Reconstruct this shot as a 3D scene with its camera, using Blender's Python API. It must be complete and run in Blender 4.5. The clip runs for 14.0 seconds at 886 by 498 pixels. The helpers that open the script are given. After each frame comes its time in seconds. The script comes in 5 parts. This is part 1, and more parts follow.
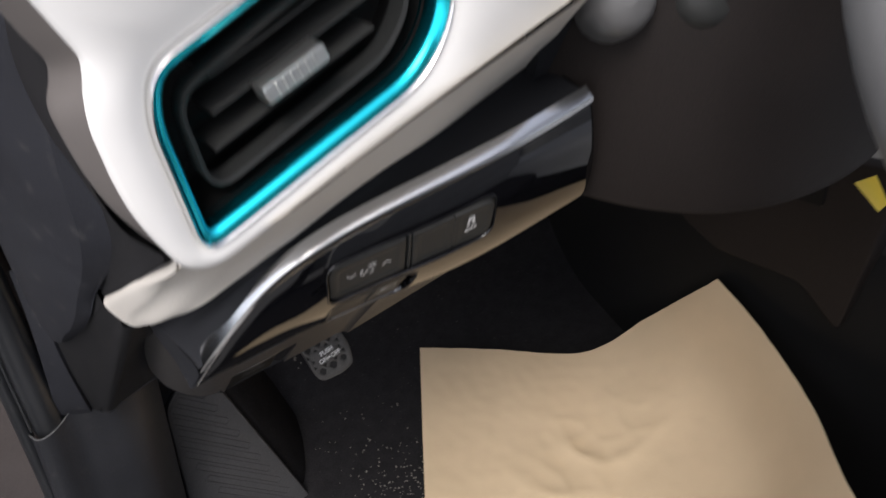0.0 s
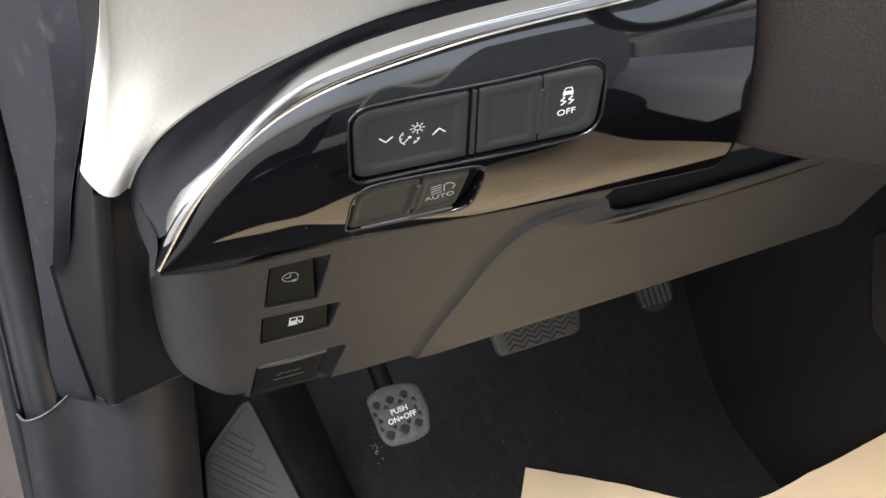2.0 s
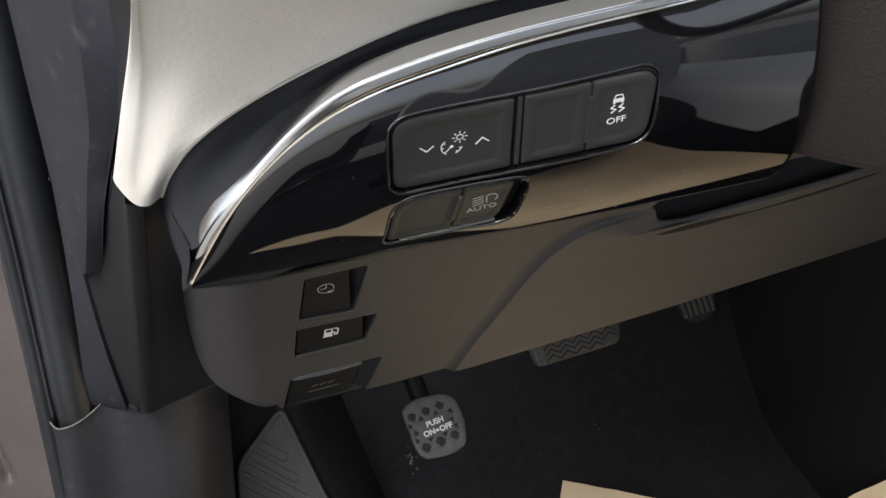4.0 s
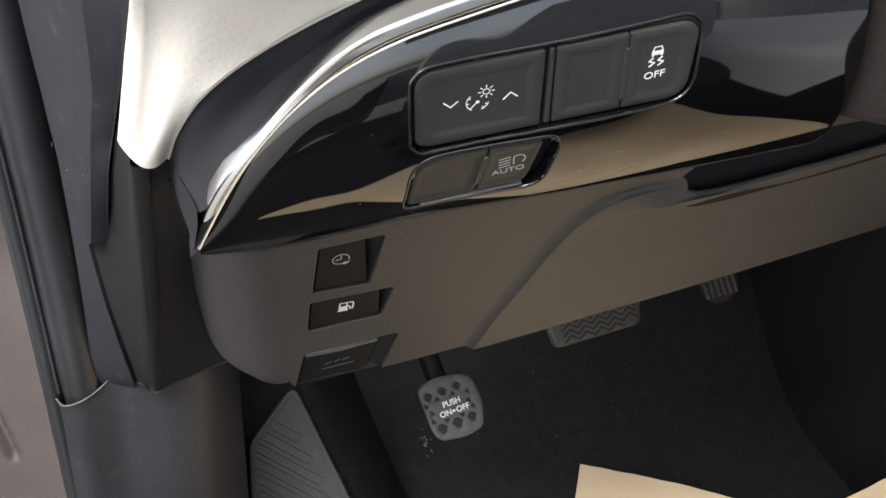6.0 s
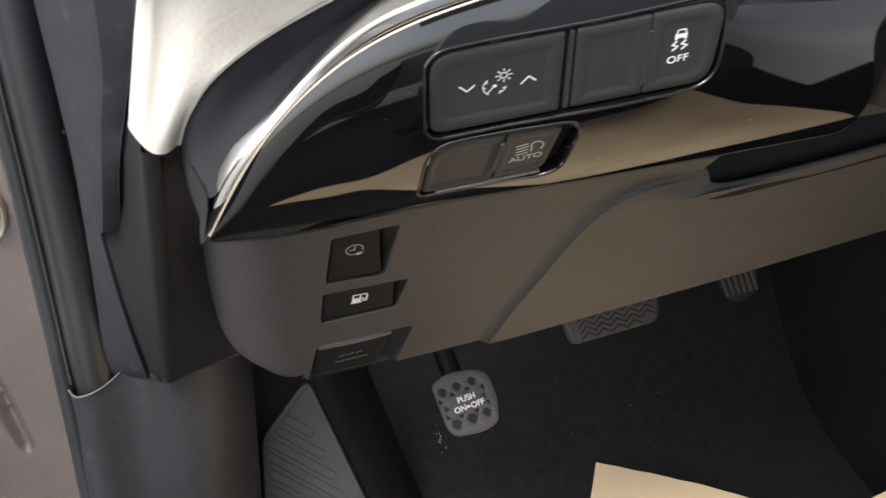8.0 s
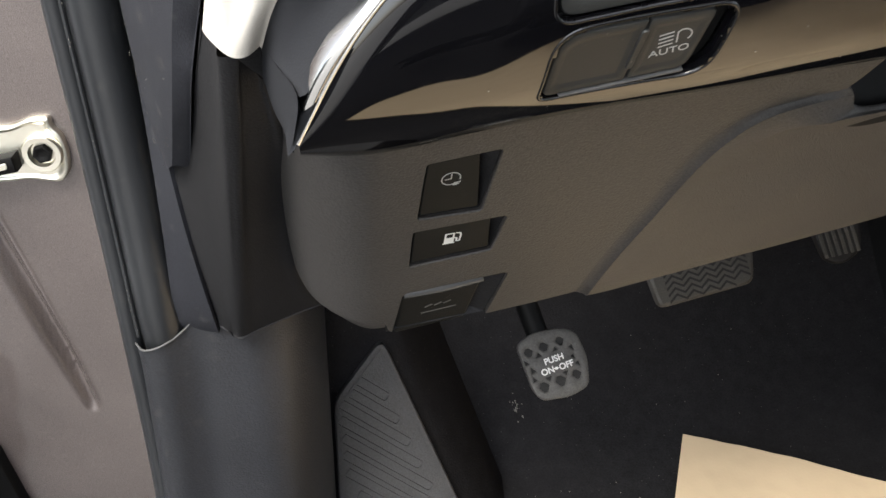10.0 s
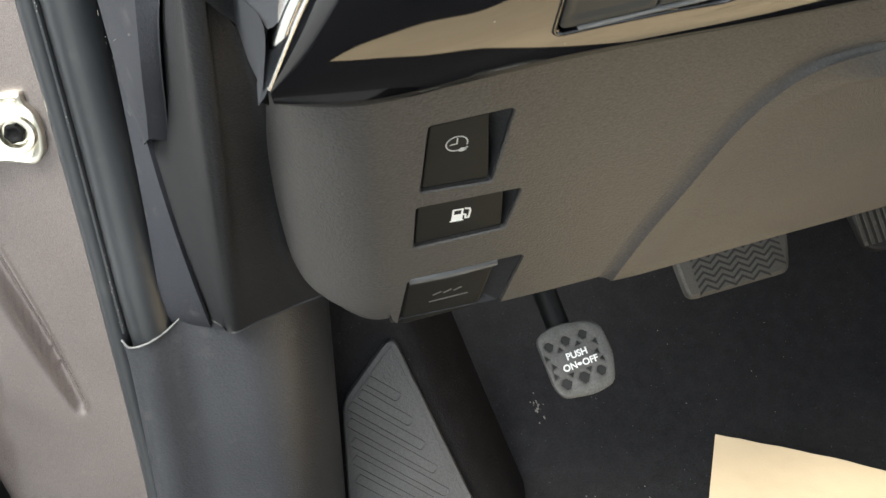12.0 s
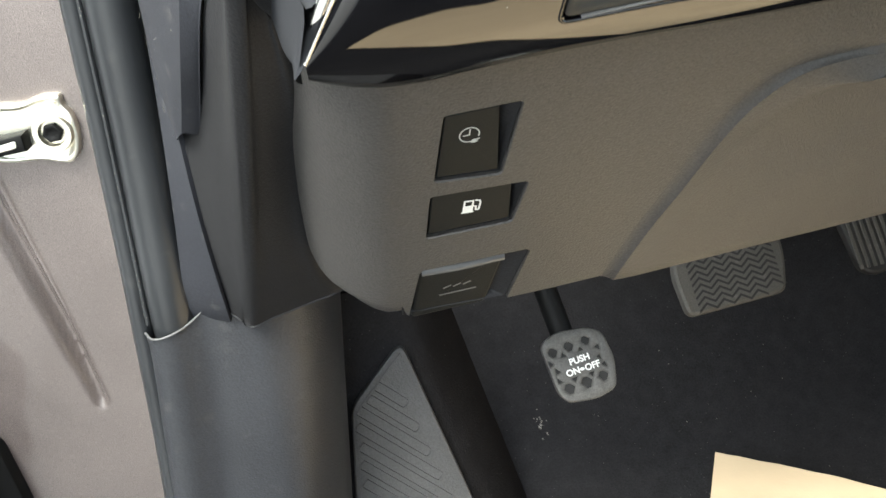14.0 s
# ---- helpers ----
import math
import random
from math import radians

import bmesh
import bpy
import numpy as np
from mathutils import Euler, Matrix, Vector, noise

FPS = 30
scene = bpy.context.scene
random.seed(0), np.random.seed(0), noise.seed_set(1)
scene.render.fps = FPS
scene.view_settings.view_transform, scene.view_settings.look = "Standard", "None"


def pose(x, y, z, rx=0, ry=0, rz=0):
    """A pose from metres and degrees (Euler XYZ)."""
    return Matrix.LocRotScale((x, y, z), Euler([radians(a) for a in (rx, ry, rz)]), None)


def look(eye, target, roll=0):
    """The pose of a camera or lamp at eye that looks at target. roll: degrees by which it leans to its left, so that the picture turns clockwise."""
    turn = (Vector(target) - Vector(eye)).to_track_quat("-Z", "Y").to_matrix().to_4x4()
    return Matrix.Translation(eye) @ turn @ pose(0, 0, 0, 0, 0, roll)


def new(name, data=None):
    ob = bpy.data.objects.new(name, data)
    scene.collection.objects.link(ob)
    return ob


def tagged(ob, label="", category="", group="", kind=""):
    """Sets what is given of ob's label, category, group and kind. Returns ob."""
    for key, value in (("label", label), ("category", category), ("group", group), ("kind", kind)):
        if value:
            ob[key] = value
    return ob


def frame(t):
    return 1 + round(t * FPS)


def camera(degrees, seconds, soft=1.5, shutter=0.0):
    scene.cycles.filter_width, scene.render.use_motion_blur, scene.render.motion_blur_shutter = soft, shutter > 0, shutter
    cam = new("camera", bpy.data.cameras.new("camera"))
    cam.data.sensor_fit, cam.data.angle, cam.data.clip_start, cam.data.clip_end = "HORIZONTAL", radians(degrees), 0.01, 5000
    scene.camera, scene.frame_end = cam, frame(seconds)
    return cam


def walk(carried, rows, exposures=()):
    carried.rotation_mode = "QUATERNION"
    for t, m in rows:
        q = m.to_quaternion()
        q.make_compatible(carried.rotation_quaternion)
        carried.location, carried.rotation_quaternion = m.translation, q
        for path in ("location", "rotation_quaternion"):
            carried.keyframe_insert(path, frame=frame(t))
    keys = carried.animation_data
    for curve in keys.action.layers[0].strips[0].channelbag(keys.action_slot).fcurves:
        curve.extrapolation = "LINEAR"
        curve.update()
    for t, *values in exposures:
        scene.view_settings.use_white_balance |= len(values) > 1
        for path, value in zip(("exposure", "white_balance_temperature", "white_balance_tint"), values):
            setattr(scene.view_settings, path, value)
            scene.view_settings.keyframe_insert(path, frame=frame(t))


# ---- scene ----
# the camera and its walk
cam = camera(53.7, 14.0, shutter=0.5)
PATH = [
    (0, (0.014, 0.024, 1.033), (0.789, 1.302, -0.296), 0.3),
    (0.2, (0.02, 0.016, 0.979), (0.764, 1.339, -0.324), -0.3),
    (0.5, (0.027, 0.029, 0.884), (0.743, 1.401, -0.383), 2.3),
    (1, (0.059, 0.038, 0.82), (0.695, 1.622, -0.221), 0.7),
    (1.5, (0.076, 0.039, 0.795), (0.612, 1.704, -0.176), 0.3),
    (2, (0.082, 0.038, 0.793), (0.636, 1.715, -0.147), 0.8),
    (2.5, (0.079, 0.044, 0.793), (0.589, 1.735, -0.145), 0.5),
    (5, (0.087, 0.063, 0.778), (0.556, 1.77, -0.153), 0.0),
    (5.5, (0.082, 0.069, 0.771), (0.538, 1.769, -0.179), -0.0),
    (6, (0.084, 0.075, 0.769), (0.534, 1.769, -0.193), -0.1),
    (6.5, (0.087, 0.08, 0.765), (0.534, 1.771, -0.205), -0.2),
    (7, (0.093, 0.08, 0.764), (0.537, 1.772, -0.206), -0.4),
    (7.5, (0.096, 0.081, 0.765), (0.534, 1.777, -0.2), -0.4),
    (8, (0.086, 0.081, 0.761), (0.5, 1.783, -0.205), -0.3),
    (8.5, (0.067, 0.085, 0.755), (0.443, 1.788, -0.224), -0.3),
    (9, (0.066, 0.09, 0.742), (0.401, 1.788, -0.262), -0.9),
    (11.5, (0.076, 0.164, 0.682), (0.331, 1.879, -0.315), -3.5),
    (12, (0.08, 0.158, 0.676), (0.326, 1.878, -0.316), -3.9),
    (12.5, (0.086, 0.143, 0.666), (0.327, 1.908, -0.245), -3.9),
    (13, (0.08, 0.135, 0.658), (0.316, 1.908, -0.236), -3.6),
    (13.5, (0.073, 0.128, 0.656), (0.314, 1.898, -0.243), -3.6),
    (14, (0.069, 0.121, 0.666), (0.319, 1.887, -0.239), -3.2),
]
EXPOSURES = [(t, stops, kelvin, tint) for t, stops, kelvin, tint in ((0.0, 0.53, 6500, 14), (0.5, 1.48, 6650, 13), (1.0, 2.08, 6450, 12), (1.5, 2.25, 6500, 10), (2.0, 1.93, 6500, 10), (2.5, 1.72, 6500, 9), (5.0, 1.13, 6550, 10), (6.0, 1.70, 6600, 10), (6.5, 1.70, 6600, 10), (7.5, 1.72, 6650, 10), (9.0, 1.62, 6700, 10), (11.5, 2.33, 6560, 4), (14.0, 2.65, 6530, 2))]
walk(cam, [(t, look(eye, target, roll)) for t, eye, target, roll in PATH], EXPOSURES)

# world, sun
world = bpy.data.worlds.new("sky")
scene.world = world
world.use_nodes = True
wn = world.node_tree
sky = wn.nodes.new("ShaderNodeTexSky")
sky.sky_type, sky.sun_disc = "NISHITA", False
SUN_UP, SUN_TURN = 56.0, 229.0
sky.altitude, sky.dust_density, sky.ozone_density = 0.0, 3.0, 3.0
sky.sun_elevation, sky.sun_rotation = radians(SUN_UP), radians(SUN_TURN)
back = wn.nodes["Background"]
back.inputs["Strength"].default_value = 0.15
soft = wn.nodes.new("ShaderNodeHueSaturation")
soft.inputs["Saturation"].default_value = 0.45
wn.links.new(sky.outputs["Color"], soft.inputs["Color"])
wn.links.new(soft.outputs["Color"], back.inputs["Color"])
sun = new("sun", bpy.data.lights.new("sun", "SUN"))
sun.data.energy, sun.data.angle, sun.data.color = 1.4, radians(25), (1.0, 0.96, 0.9)
sun.matrix_world = look((-1.50, -1.10, 3.94), (0.2, 0.4, 0.6))


# materials
def material(name, color, rough=0.5, metal=0.0, grain=0.0, grain_size=900.0, mottle=0.12, mottle_size=14.0, coat=0.0, spec=0.5, wear=0.0, dots=0.0):
    """A surface with two scales of variation: fine grain in relief, broad mottling in tone and gloss."""
    m = bpy.data.materials.new(name)
    m.use_nodes = True
    t = m.node_tree
    b = t.nodes["Principled BSDF"]
    b.inputs["Roughness"].default_value, b.inputs["Metallic"].default_value = rough, metal
    b.inputs["Specular IOR Level"].default_value = spec
    b.inputs["Coat Weight"].default_value, b.inputs["Coat Roughness"].default_value = coat, 0.04
    co = t.nodes.new("ShaderNodeTexCoord")
    big = t.nodes.new("ShaderNodeTexNoise")
    big.inputs["Scale"].default_value, big.inputs["Detail"].default_value = mottle_size, 6
    t.links.new(co.outputs["Object"], big.inputs["Vector"])
    ramp = t.nodes.new("ShaderNodeMapRange")
    ramp.inputs["From Min"].default_value, ramp.inputs["From Max"].default_value = 0.3, 0.7
    ramp.inputs["To Min"].default_value, ramp.inputs["To Max"].default_value = 1 - mottle, 1 + mottle
    t.links.new(big.outputs["Fac"], ramp.inputs["Value"])
    fine = t.nodes.new("ShaderNodeTexNoise")
    fine.inputs["Scale"].default_value, fine.inputs["Detail"].default_value = grain_size, 3
    t.links.new(co.outputs["Object"], fine.inputs["Vector"])
    tone = t.nodes.new("ShaderNodeMix")
    tone.data_type, tone.blend_type = "RGBA", "MULTIPLY"
    tone.inputs["Factor"].default_value = 1.0
    tone.inputs["A"].default_value = (*color, 1)
    t.links.new(ramp.outputs["Result"], tone.inputs["B"])
    last = tone.outputs["Result"]
    if grain >= 0.4 and grain_size >= 500:
        fleck = t.nodes.new("ShaderNodeMapRange")
        fleck.inputs["From Min"].default_value, fleck.inputs["From Max"].default_value = 0.3, 0.7
        fleck.inputs["To Min"].default_value, fleck.inputs["To Max"].default_value = 0.76, 1.24
        t.links.new(fine.outputs["Fac"], fleck.inputs["Value"])
        speck = t.nodes.new("ShaderNodeMix")
        speck.data_type, speck.blend_type = "RGBA", "MULTIPLY"
        speck.inputs["Factor"].default_value = 1.0
        t.links.new(last, speck.inputs["A"])
        t.links.new(fleck.outputs["Result"], speck.inputs["B"])
        last = speck.outputs["Result"]
    if wear:
        scuff = t.nodes.new("ShaderNodeTexNoise")
        scuff.inputs["Scale"].default_value, scuff.inputs["Detail"].default_value = 60, 8
        t.links.new(co.outputs["Object"], scuff.inputs["Vector"])
        cut = t.nodes.new("ShaderNodeMapRange")
        cut.inputs["From Min"].default_value, cut.inputs["From Max"].default_value = 0.62, 0.74
        cut.inputs["To Max"].default_value = wear
        t.links.new(scuff.outputs["Fac"], cut.inputs["Value"])
        dust = t.nodes.new("ShaderNodeMix")
        dust.data_type = "RGBA"
        dust.inputs["B"].default_value = (0.32, 0.30, 0.27, 1)
        t.links.new(cut.outputs["Result"], dust.inputs["Factor"])
        t.links.new(last, dust.inputs["A"])
        last = dust.outputs["Result"]
    if dots:
        cell = t.nodes.new("ShaderNodeTexVoronoi")
        cell.inputs["Scale"].default_value = 130
        t.links.new(co.outputs["Object"], cell.inputs["Vector"])
        cut = t.nodes.new("ShaderNodeMapRange")
        cut.inputs["From Min"].default_value, cut.inputs["From Max"].default_value = 0.07, 0.04
        cut.inputs["To Max"].default_value = dots
        t.links.new(cell.outputs["Distance"], cut.inputs["Value"])
        dust = t.nodes.new("ShaderNodeMix")
        dust.data_type = "RGBA"
        dust.inputs["B"].default_value = (0.30, 0.29, 0.27, 1)
        t.links.new(cut.outputs["Result"], dust.inputs["Factor"])
        t.links.new(last, dust.inputs["A"])
        last = dust.outputs["Result"]
    t.links.new(last, b.inputs["Base Color"])
    gloss = t.nodes.new("ShaderNodeMapRange")
    gloss.inputs["To Min"].default_value, gloss.inputs["To Max"].default_value = max(rough * 0.82, 0.0), min(rough * 1.18, 1.0)
    t.links.new(big.outputs["Fac"], gloss.inputs["Value"])
    t.links.new(gloss.outputs["Result"], b.inputs["Roughness"])
    if grain:
        bump = t.nodes.new("ShaderNodeBump")
        bump.inputs["Strength"].default_value, bump.inputs["Distance"].default_value = grain, 0.0006
        t.links.new(fine.outputs["Fac"], bump.inputs["Height"])
        t.links.new(bump.outputs["Normal"], b.inputs["Normal"])
    return m


CREAM = material("cream leatherette", (0.74, 0.70, 0.63), 0.55, grain=0.5, grain_size=420, mottle=0.05)
SATIN_WHITE = material("satin white plastic", (0.88, 0.87, 0.84), 0.38, grain=0.05, mottle=0.03, coat=0.3)
DARK_SOFT = material("dark soft panel", (0.017, 0.018, 0.021), 0.75, grain=0.25, grain_size=1100, spec=0.25)
PIANO = material("piano black", (0.004, 0.004, 0.005), 0.045, mottle=0.05, spec=0.8, coat=0.12)
CHROME = material("satin chrome", (0.84, 0.84, 0.83), 0.19, 1.0, mottle=0.05, grain=0.02)
TEAL = material("teal chrome", (0.02, 0.72, 0.84), 0.20, 1.0, mottle=0.05)
KNEE = material("moulded charcoal plastic", (0.0560, 0.0525, 0.0500), 0.50, grain=0.75, grain_size=800, mottle=0.08, spec=0.45)
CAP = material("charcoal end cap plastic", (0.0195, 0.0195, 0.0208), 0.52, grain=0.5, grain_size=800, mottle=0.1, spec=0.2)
PILLAR = material("blue grey pillar plastic", (0.0230, 0.0243, 0.0300), 0.6, grain=0.4, grain_size=1100, mottle=0.1, wear=0.10, spec=0.35)
KICK = material("black kick plate plastic", (0.0275, 0.0290, 0.0335), 0.44, grain=0.7, grain_size=650, mottle=0.12, wear=0.06)
RUBBER = material("black seal rubber", (0.0260, 0.0278, 0.0305), 0.34, grain=0.12, grain_size=900, mottle=0.15, wear=0.05)
SWITCH = material("switch plastic", (0.030, 0.031, 0.030), 0.5, grain=0.2, grain_size=1600, mottle=0.05, spec=0.35)
BUTTON = material("black button plastic", (0.0105, 0.0112, 0.0110), 0.55, grain=0.25, grain_size=1600, mottle=0.05, spec=0.16)
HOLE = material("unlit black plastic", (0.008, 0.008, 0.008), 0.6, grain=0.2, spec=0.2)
SEAT_DARK = material("black seat fabric", (0.015, 0.015, 0.016), 0.9, grain=0.5, grain_size=500, spec=0.2)
INK = material("white print", (0.80, 0.80, 0.78), 0.6, mottle=0.03)
GREY_INK = material("grey print", (0.46, 0.47, 0.46), 0.6, mottle=0.03)
PAINT = material("taupe metallic paint", (0.160, 0.134, 0.126), 0.22, 0.45, grain=0.45, grain_size=1500, mottle=0.07, mottle_size=18, coat=1.0)
ZINC = material("zinc plated steel", (0.90, 0.86, 0.74), 0.30, 1.0, grain=0.2, grain_size=300, mottle=0.2)
STEEL = material("black painted steel", (0.006, 0.006, 0.006), 0.5, grain=0.2, mottle=0.15, spec=0.12)
PEDAL = material("worn pedal rubber", (0.078, 0.075, 0.070), 0.62, grain=0.5, grain_size=800, mottle=0.2, wear=0.35)
PEDAL_DARK = material("dark pedal rubber", (0.011, 0.010, 0.0095), 0.7, grain=0.4, mottle=0.2)
BRAKE_PAD = material("black pedal rubber", (0.060, 0.056, 0.049), 0.62, grain=0.5, grain_size=800, mottle=0.2, wear=0.2)
COLUMN = material("dark brown grey plastic", (0.0150, 0.0115, 0.0102), 0.65, grain=0.5, grain_size=700, mottle=0.1, spec=0.3)
REST = material("footrest rubber", (0.060, 0.060, 0.062), 0.6, grain=0.6, grain_size=600, mottle=0.12)
CARPET = material("black loop carpet", (0.0175, 0.0170, 0.0182), 0.95, grain=1.0, grain_size=520, mottle=0.16, mottle_size=60, spec=0.05, dots=0.3)
KRAFT = material("kraft paper", (0.64, 0.505, 0.335), 0.8, grain=0.25, grain_size=350, mottle=0.06, mottle_size=9, spec=0.2)
SEAT = material("light grey seat fabric", (0.66, 0.65, 0.62), 0.85, grain=0.4, grain_size=500)
LINING = material("beige headliner", (0.50, 0.48, 0.44), 0.9, grain=0.4, grain_size=500)
CONCRETE = material("concrete floor", (0.15, 0.145, 0.138), 0.6, grain=0.3, grain_size=60, mottle=0.2, mottle_size=1.5)
TAUPE_TRIM = material("taupe soft plastic", (0.15, 0.135, 0.125), 0.6, grain=0.2, grain_size=900)
SLIDER = material("bright satin metal", (0.92, 0.93, 0.90), 0.36, 1.0, mottle=0.05)
YELLOW = material("yellow label", (0.72, 0.52, 0.04), 0.5, mottle=0.05)
PALE_TRIM = material("pale grey lining", (0.46, 0.47, 0.46), 0.8, grain=0.3, grain_size=500)
CONSOLE = material("grey green console plastic", (0.013, 0.014, 0.0135), 0.6, grain=0.4, grain_size=900)
CRUMB = material("pale crumbs", (0.20, 0.19, 0.165), 0.8)
WORN_GLINT = material("rubbed plastic lightened for highlights", (0.10, 0.10, 0.10), 0.24, grain=0.6, grain_size=380, mottle=0.25, wear=0.5)
GREY_PLASTIC = material("grey plastic", (0.11, 0.11, 0.11), 0.4, grain=0.3)


# mesh helpers
def V(*p):
    return Vector(p)


def crom(pts, n):
    """A smooth line through pts, n steps for each span."""
    pts = [Vector(p) for p in pts]
    ext = [pts[0] * 2 - pts[1]] + pts + [pts[-1] * 2 - pts[-2]]
    out = []
    for i in range(1, len(ext) - 2):
        a, b, c, d = ext[i - 1:i + 3]
        for k in range(n):
            t = k / n
            out.append(0.5 * (2 * b + (c - a) * t + (2 * a - 5 * b + 4 * c - d) * t * t + (3 * b - a - 3 * c + d) * t ** 3))
    return out + [pts[-1]]


def ease(line, times):
    """Irons out small waves along a line, with its ends held."""
    for k in range(times):
        line = [line[0]] + [(a + b * 2 + c) / 4 for a, b, c in zip(line, line[1:], line[2:])] + [line[-1]]
    return line


def spaced(loop, step):
    """A closed outline with points at even short steps."""
    out = []
    for a, b in zip(loop, loop[1:] + loop[:1]):
        n = max(1, int((b - a).length / step))
        out += [a.lerp(b, k / n) for k in range(n)]
    return out


def sheet(bm, rows, nu=5, nv=5, smooth=True):
    """A smooth surface through a grid of control points."""
    if smooth:
        rows = [crom(r, nu) for r in rows]
        rows = list(zip(*[crom(c, nv) for c in zip(*rows)]))
    grid = [[bm.verts.new(p) for p in r] for r in rows]
    for a, b in zip(grid[:-1], grid[1:]):
        for i in range(len(a) - 1):
            bm.faces.new((a[i], a[i + 1], b[i + 1], b[i]))
    return grid


def bridge(bm, a, b, closed=True):
    n = len(a)
    for i in range(n if closed else n - 1):
        bm.faces.new((a[i], a[(i + 1) % n], b[(i + 1) % n], b[i]))


def loops(bm, rings, cap_first=False, cap_last=True):
    """Bridges closed rings of points, and closes the ends."""
    made = [[bm.verts.new(p) for p in r] for r in rings]
    for a, b in zip(made[:-1], made[1:]):
        bridge(bm, a, b)
    if cap_first:
        bm.faces.new(list(reversed(made[0])))
    if cap_last:
        bm.faces.new(made[-1])
    return made


def finish(bm, angle=38):
    bmesh.ops.remove_doubles(bm, verts=bm.verts, dist=1e-5)
    bmesh.ops.recalc_face_normals(bm, faces=bm.faces)
    for f in bm.faces:
        f.smooth = len(f.verts) <= 6
    for e in bm.edges:
        if len(e.link_faces) == 2 and e.calc_face_angle(0) > radians(angle):
            e.smooth = False


def part(name, bm, mat, parent=None, label="", angle=38, thick=0.0):
    if thick:
        bmesh.ops.recalc_face_normals(bm, faces=bm.faces)
        bmesh.ops.solidify(bm, geom=list(bm.faces), thickness=thick)
    finish(bm, angle)
    me = bpy.data.meshes.new(name)
    bm.to_mesh(me)
    bm.free()
    me.materials.append(mat)
    ob = new(name, me)
    ob.parent = parent
    return tagged(ob, label)


def thing(name, place, label, category, kind="", group=""):
    ob = new(name)
    ob.empty_display_size = 0.02
    return tagged(ob, label, category, group, kind)


def round_poly(pts, r, seg=4):
    """A 2D outline with its corners rounded; r may be one radius or a radius for each corner."""
    out, n = [], len(pts)
    for i in range(n):
        p = Vector(pts[i])
        a, b = (Vector(pts[i - 1]) - p), (Vector(pts[(i + 1) % n]) - p)
        rr = min(r[i] if isinstance(r, (list, tuple)) else r, a.length * 0.48, b.length * 0.48)
        s, e = p + a.normalized() * rr, p + b.normalized() * rr
        for k in range(seg + 1):
            t = k / seg
            out.append(s * (1 - t) ** 2 + p * 2 * t * (1 - t) + e * t * t)
    return out


def grow(loop, d):
    """Offsets a 2D outline outwards by d."""
    n = len(loop)
    area = sum(loop[i].x * loop[(i + 1) % n].y - loop[(i + 1) % n].x * loop[i].y for i in range(n))
    s = 1 if area > 0 else -1
    out = []
    for i in range(n):
        e = (loop[(i + 1) % n] - loop[i - 1])
        e = e.normalized() if e.length > 1e-9 else Vector((1, 0))
        out.append(loop[i] + Vector((e.y, -e.x)) * d * s)
    return out


def shrink(loop, d):
    """Draws a 2D outline in towards its middle by d on all sides."""
    lo = Vector((min(p.x for p in loop), min(p.y for p in loop)))
    hi = Vector((max(p.x for p in loop), max(p.y for p in loop)))
    c, h = (lo + hi) / 2, (hi - lo) / 2
    return [Vector((c.x + (p.x - c.x) * (h.x - d) / h.x, c.y + (p.y - c.y) * (h.y - d) / h.y)) for p in loop]


class Face:
    """A flat working face in the place: origin, outward normal and the direction of its first axis."""

    def __init__(self, o, n, along):
        self.o, self.n = Vector(o), Vector(n).normalized()
        self.u = (Vector(along) - self.n * Vector(along).dot(self.n)).normalized()
        self.v = self.n.cross(self.u)

    def at(self, u, v, w=0.0):
        return self.o + self.u * u + self.v * v + self.n * w

    def xz(self, x, z, w=0.0):
        """The point over x, z of the place."""
        o, n = self.o, self.n
        return V(x, o.y - ((x - o.x) * n.x + (z - o.z) * n.z) / n.y, z) + n * w

    def flat(self, p):
        d = Vector(p) - self.o
        return Vector((d.dot(self.u), d.dot(self.v)))

    def ring(self, loop, w=0.0):
        return [self.at(p.x, p.y, w) for p in loop]


def plate(bm, face, outer, holes=(), depth=0.01, chamfer=0.0008, rim=None):
    """A flat plate with openings, chamfered edges and returns of the given depth."""
    edges = []
    for loop, s in [(outer, -1)] + [(h, 1) for h in holes]:
        c = rim if rim is not None and s < 0 else chamfer
        top = [bm.verts.new(p) for p in face.ring(grow(loop, s * c))]
        mid = [bm.verts.new(p) for p in face.ring(loop, -c - 0.0001)]
        low = [bm.verts.new(p) for p in face.ring(loop, -depth)]
        bridge(bm, top, mid)
        bridge(bm, mid, low)
        edges += [bm.edges.get((top[i - 1], top[i])) for i in range(len(top))]
    bmesh.ops.triangle_fill(bm, use_beauty=True, use_dissolve=False, edges=edges)


def slab(bm, face, loop, w0, w1, bevel=0.0006, dish=0.0, rim=0.003, soft=0.003):
    """A raised piece with a rounded edge; dish sinks its middle, over the width soft."""
    rings = [face.ring(loop, w0), face.ring(loop, w1 - bevel), face.ring(grow(loop, -bevel * 0.3), w1 - bevel * 0.3), face.ring(grow(loop, -bevel), w1)]
    if dish:
        rings += [face.ring(shrink(loop, rim + soft * d), w1 - dish * h) for d, h in ((0.0, 0.0), (0.25, 0.16), (0.5, 0.5), (0.75, 0.84), (1.0, 1.0))]
    loops(bm, rings, cap_first=True)


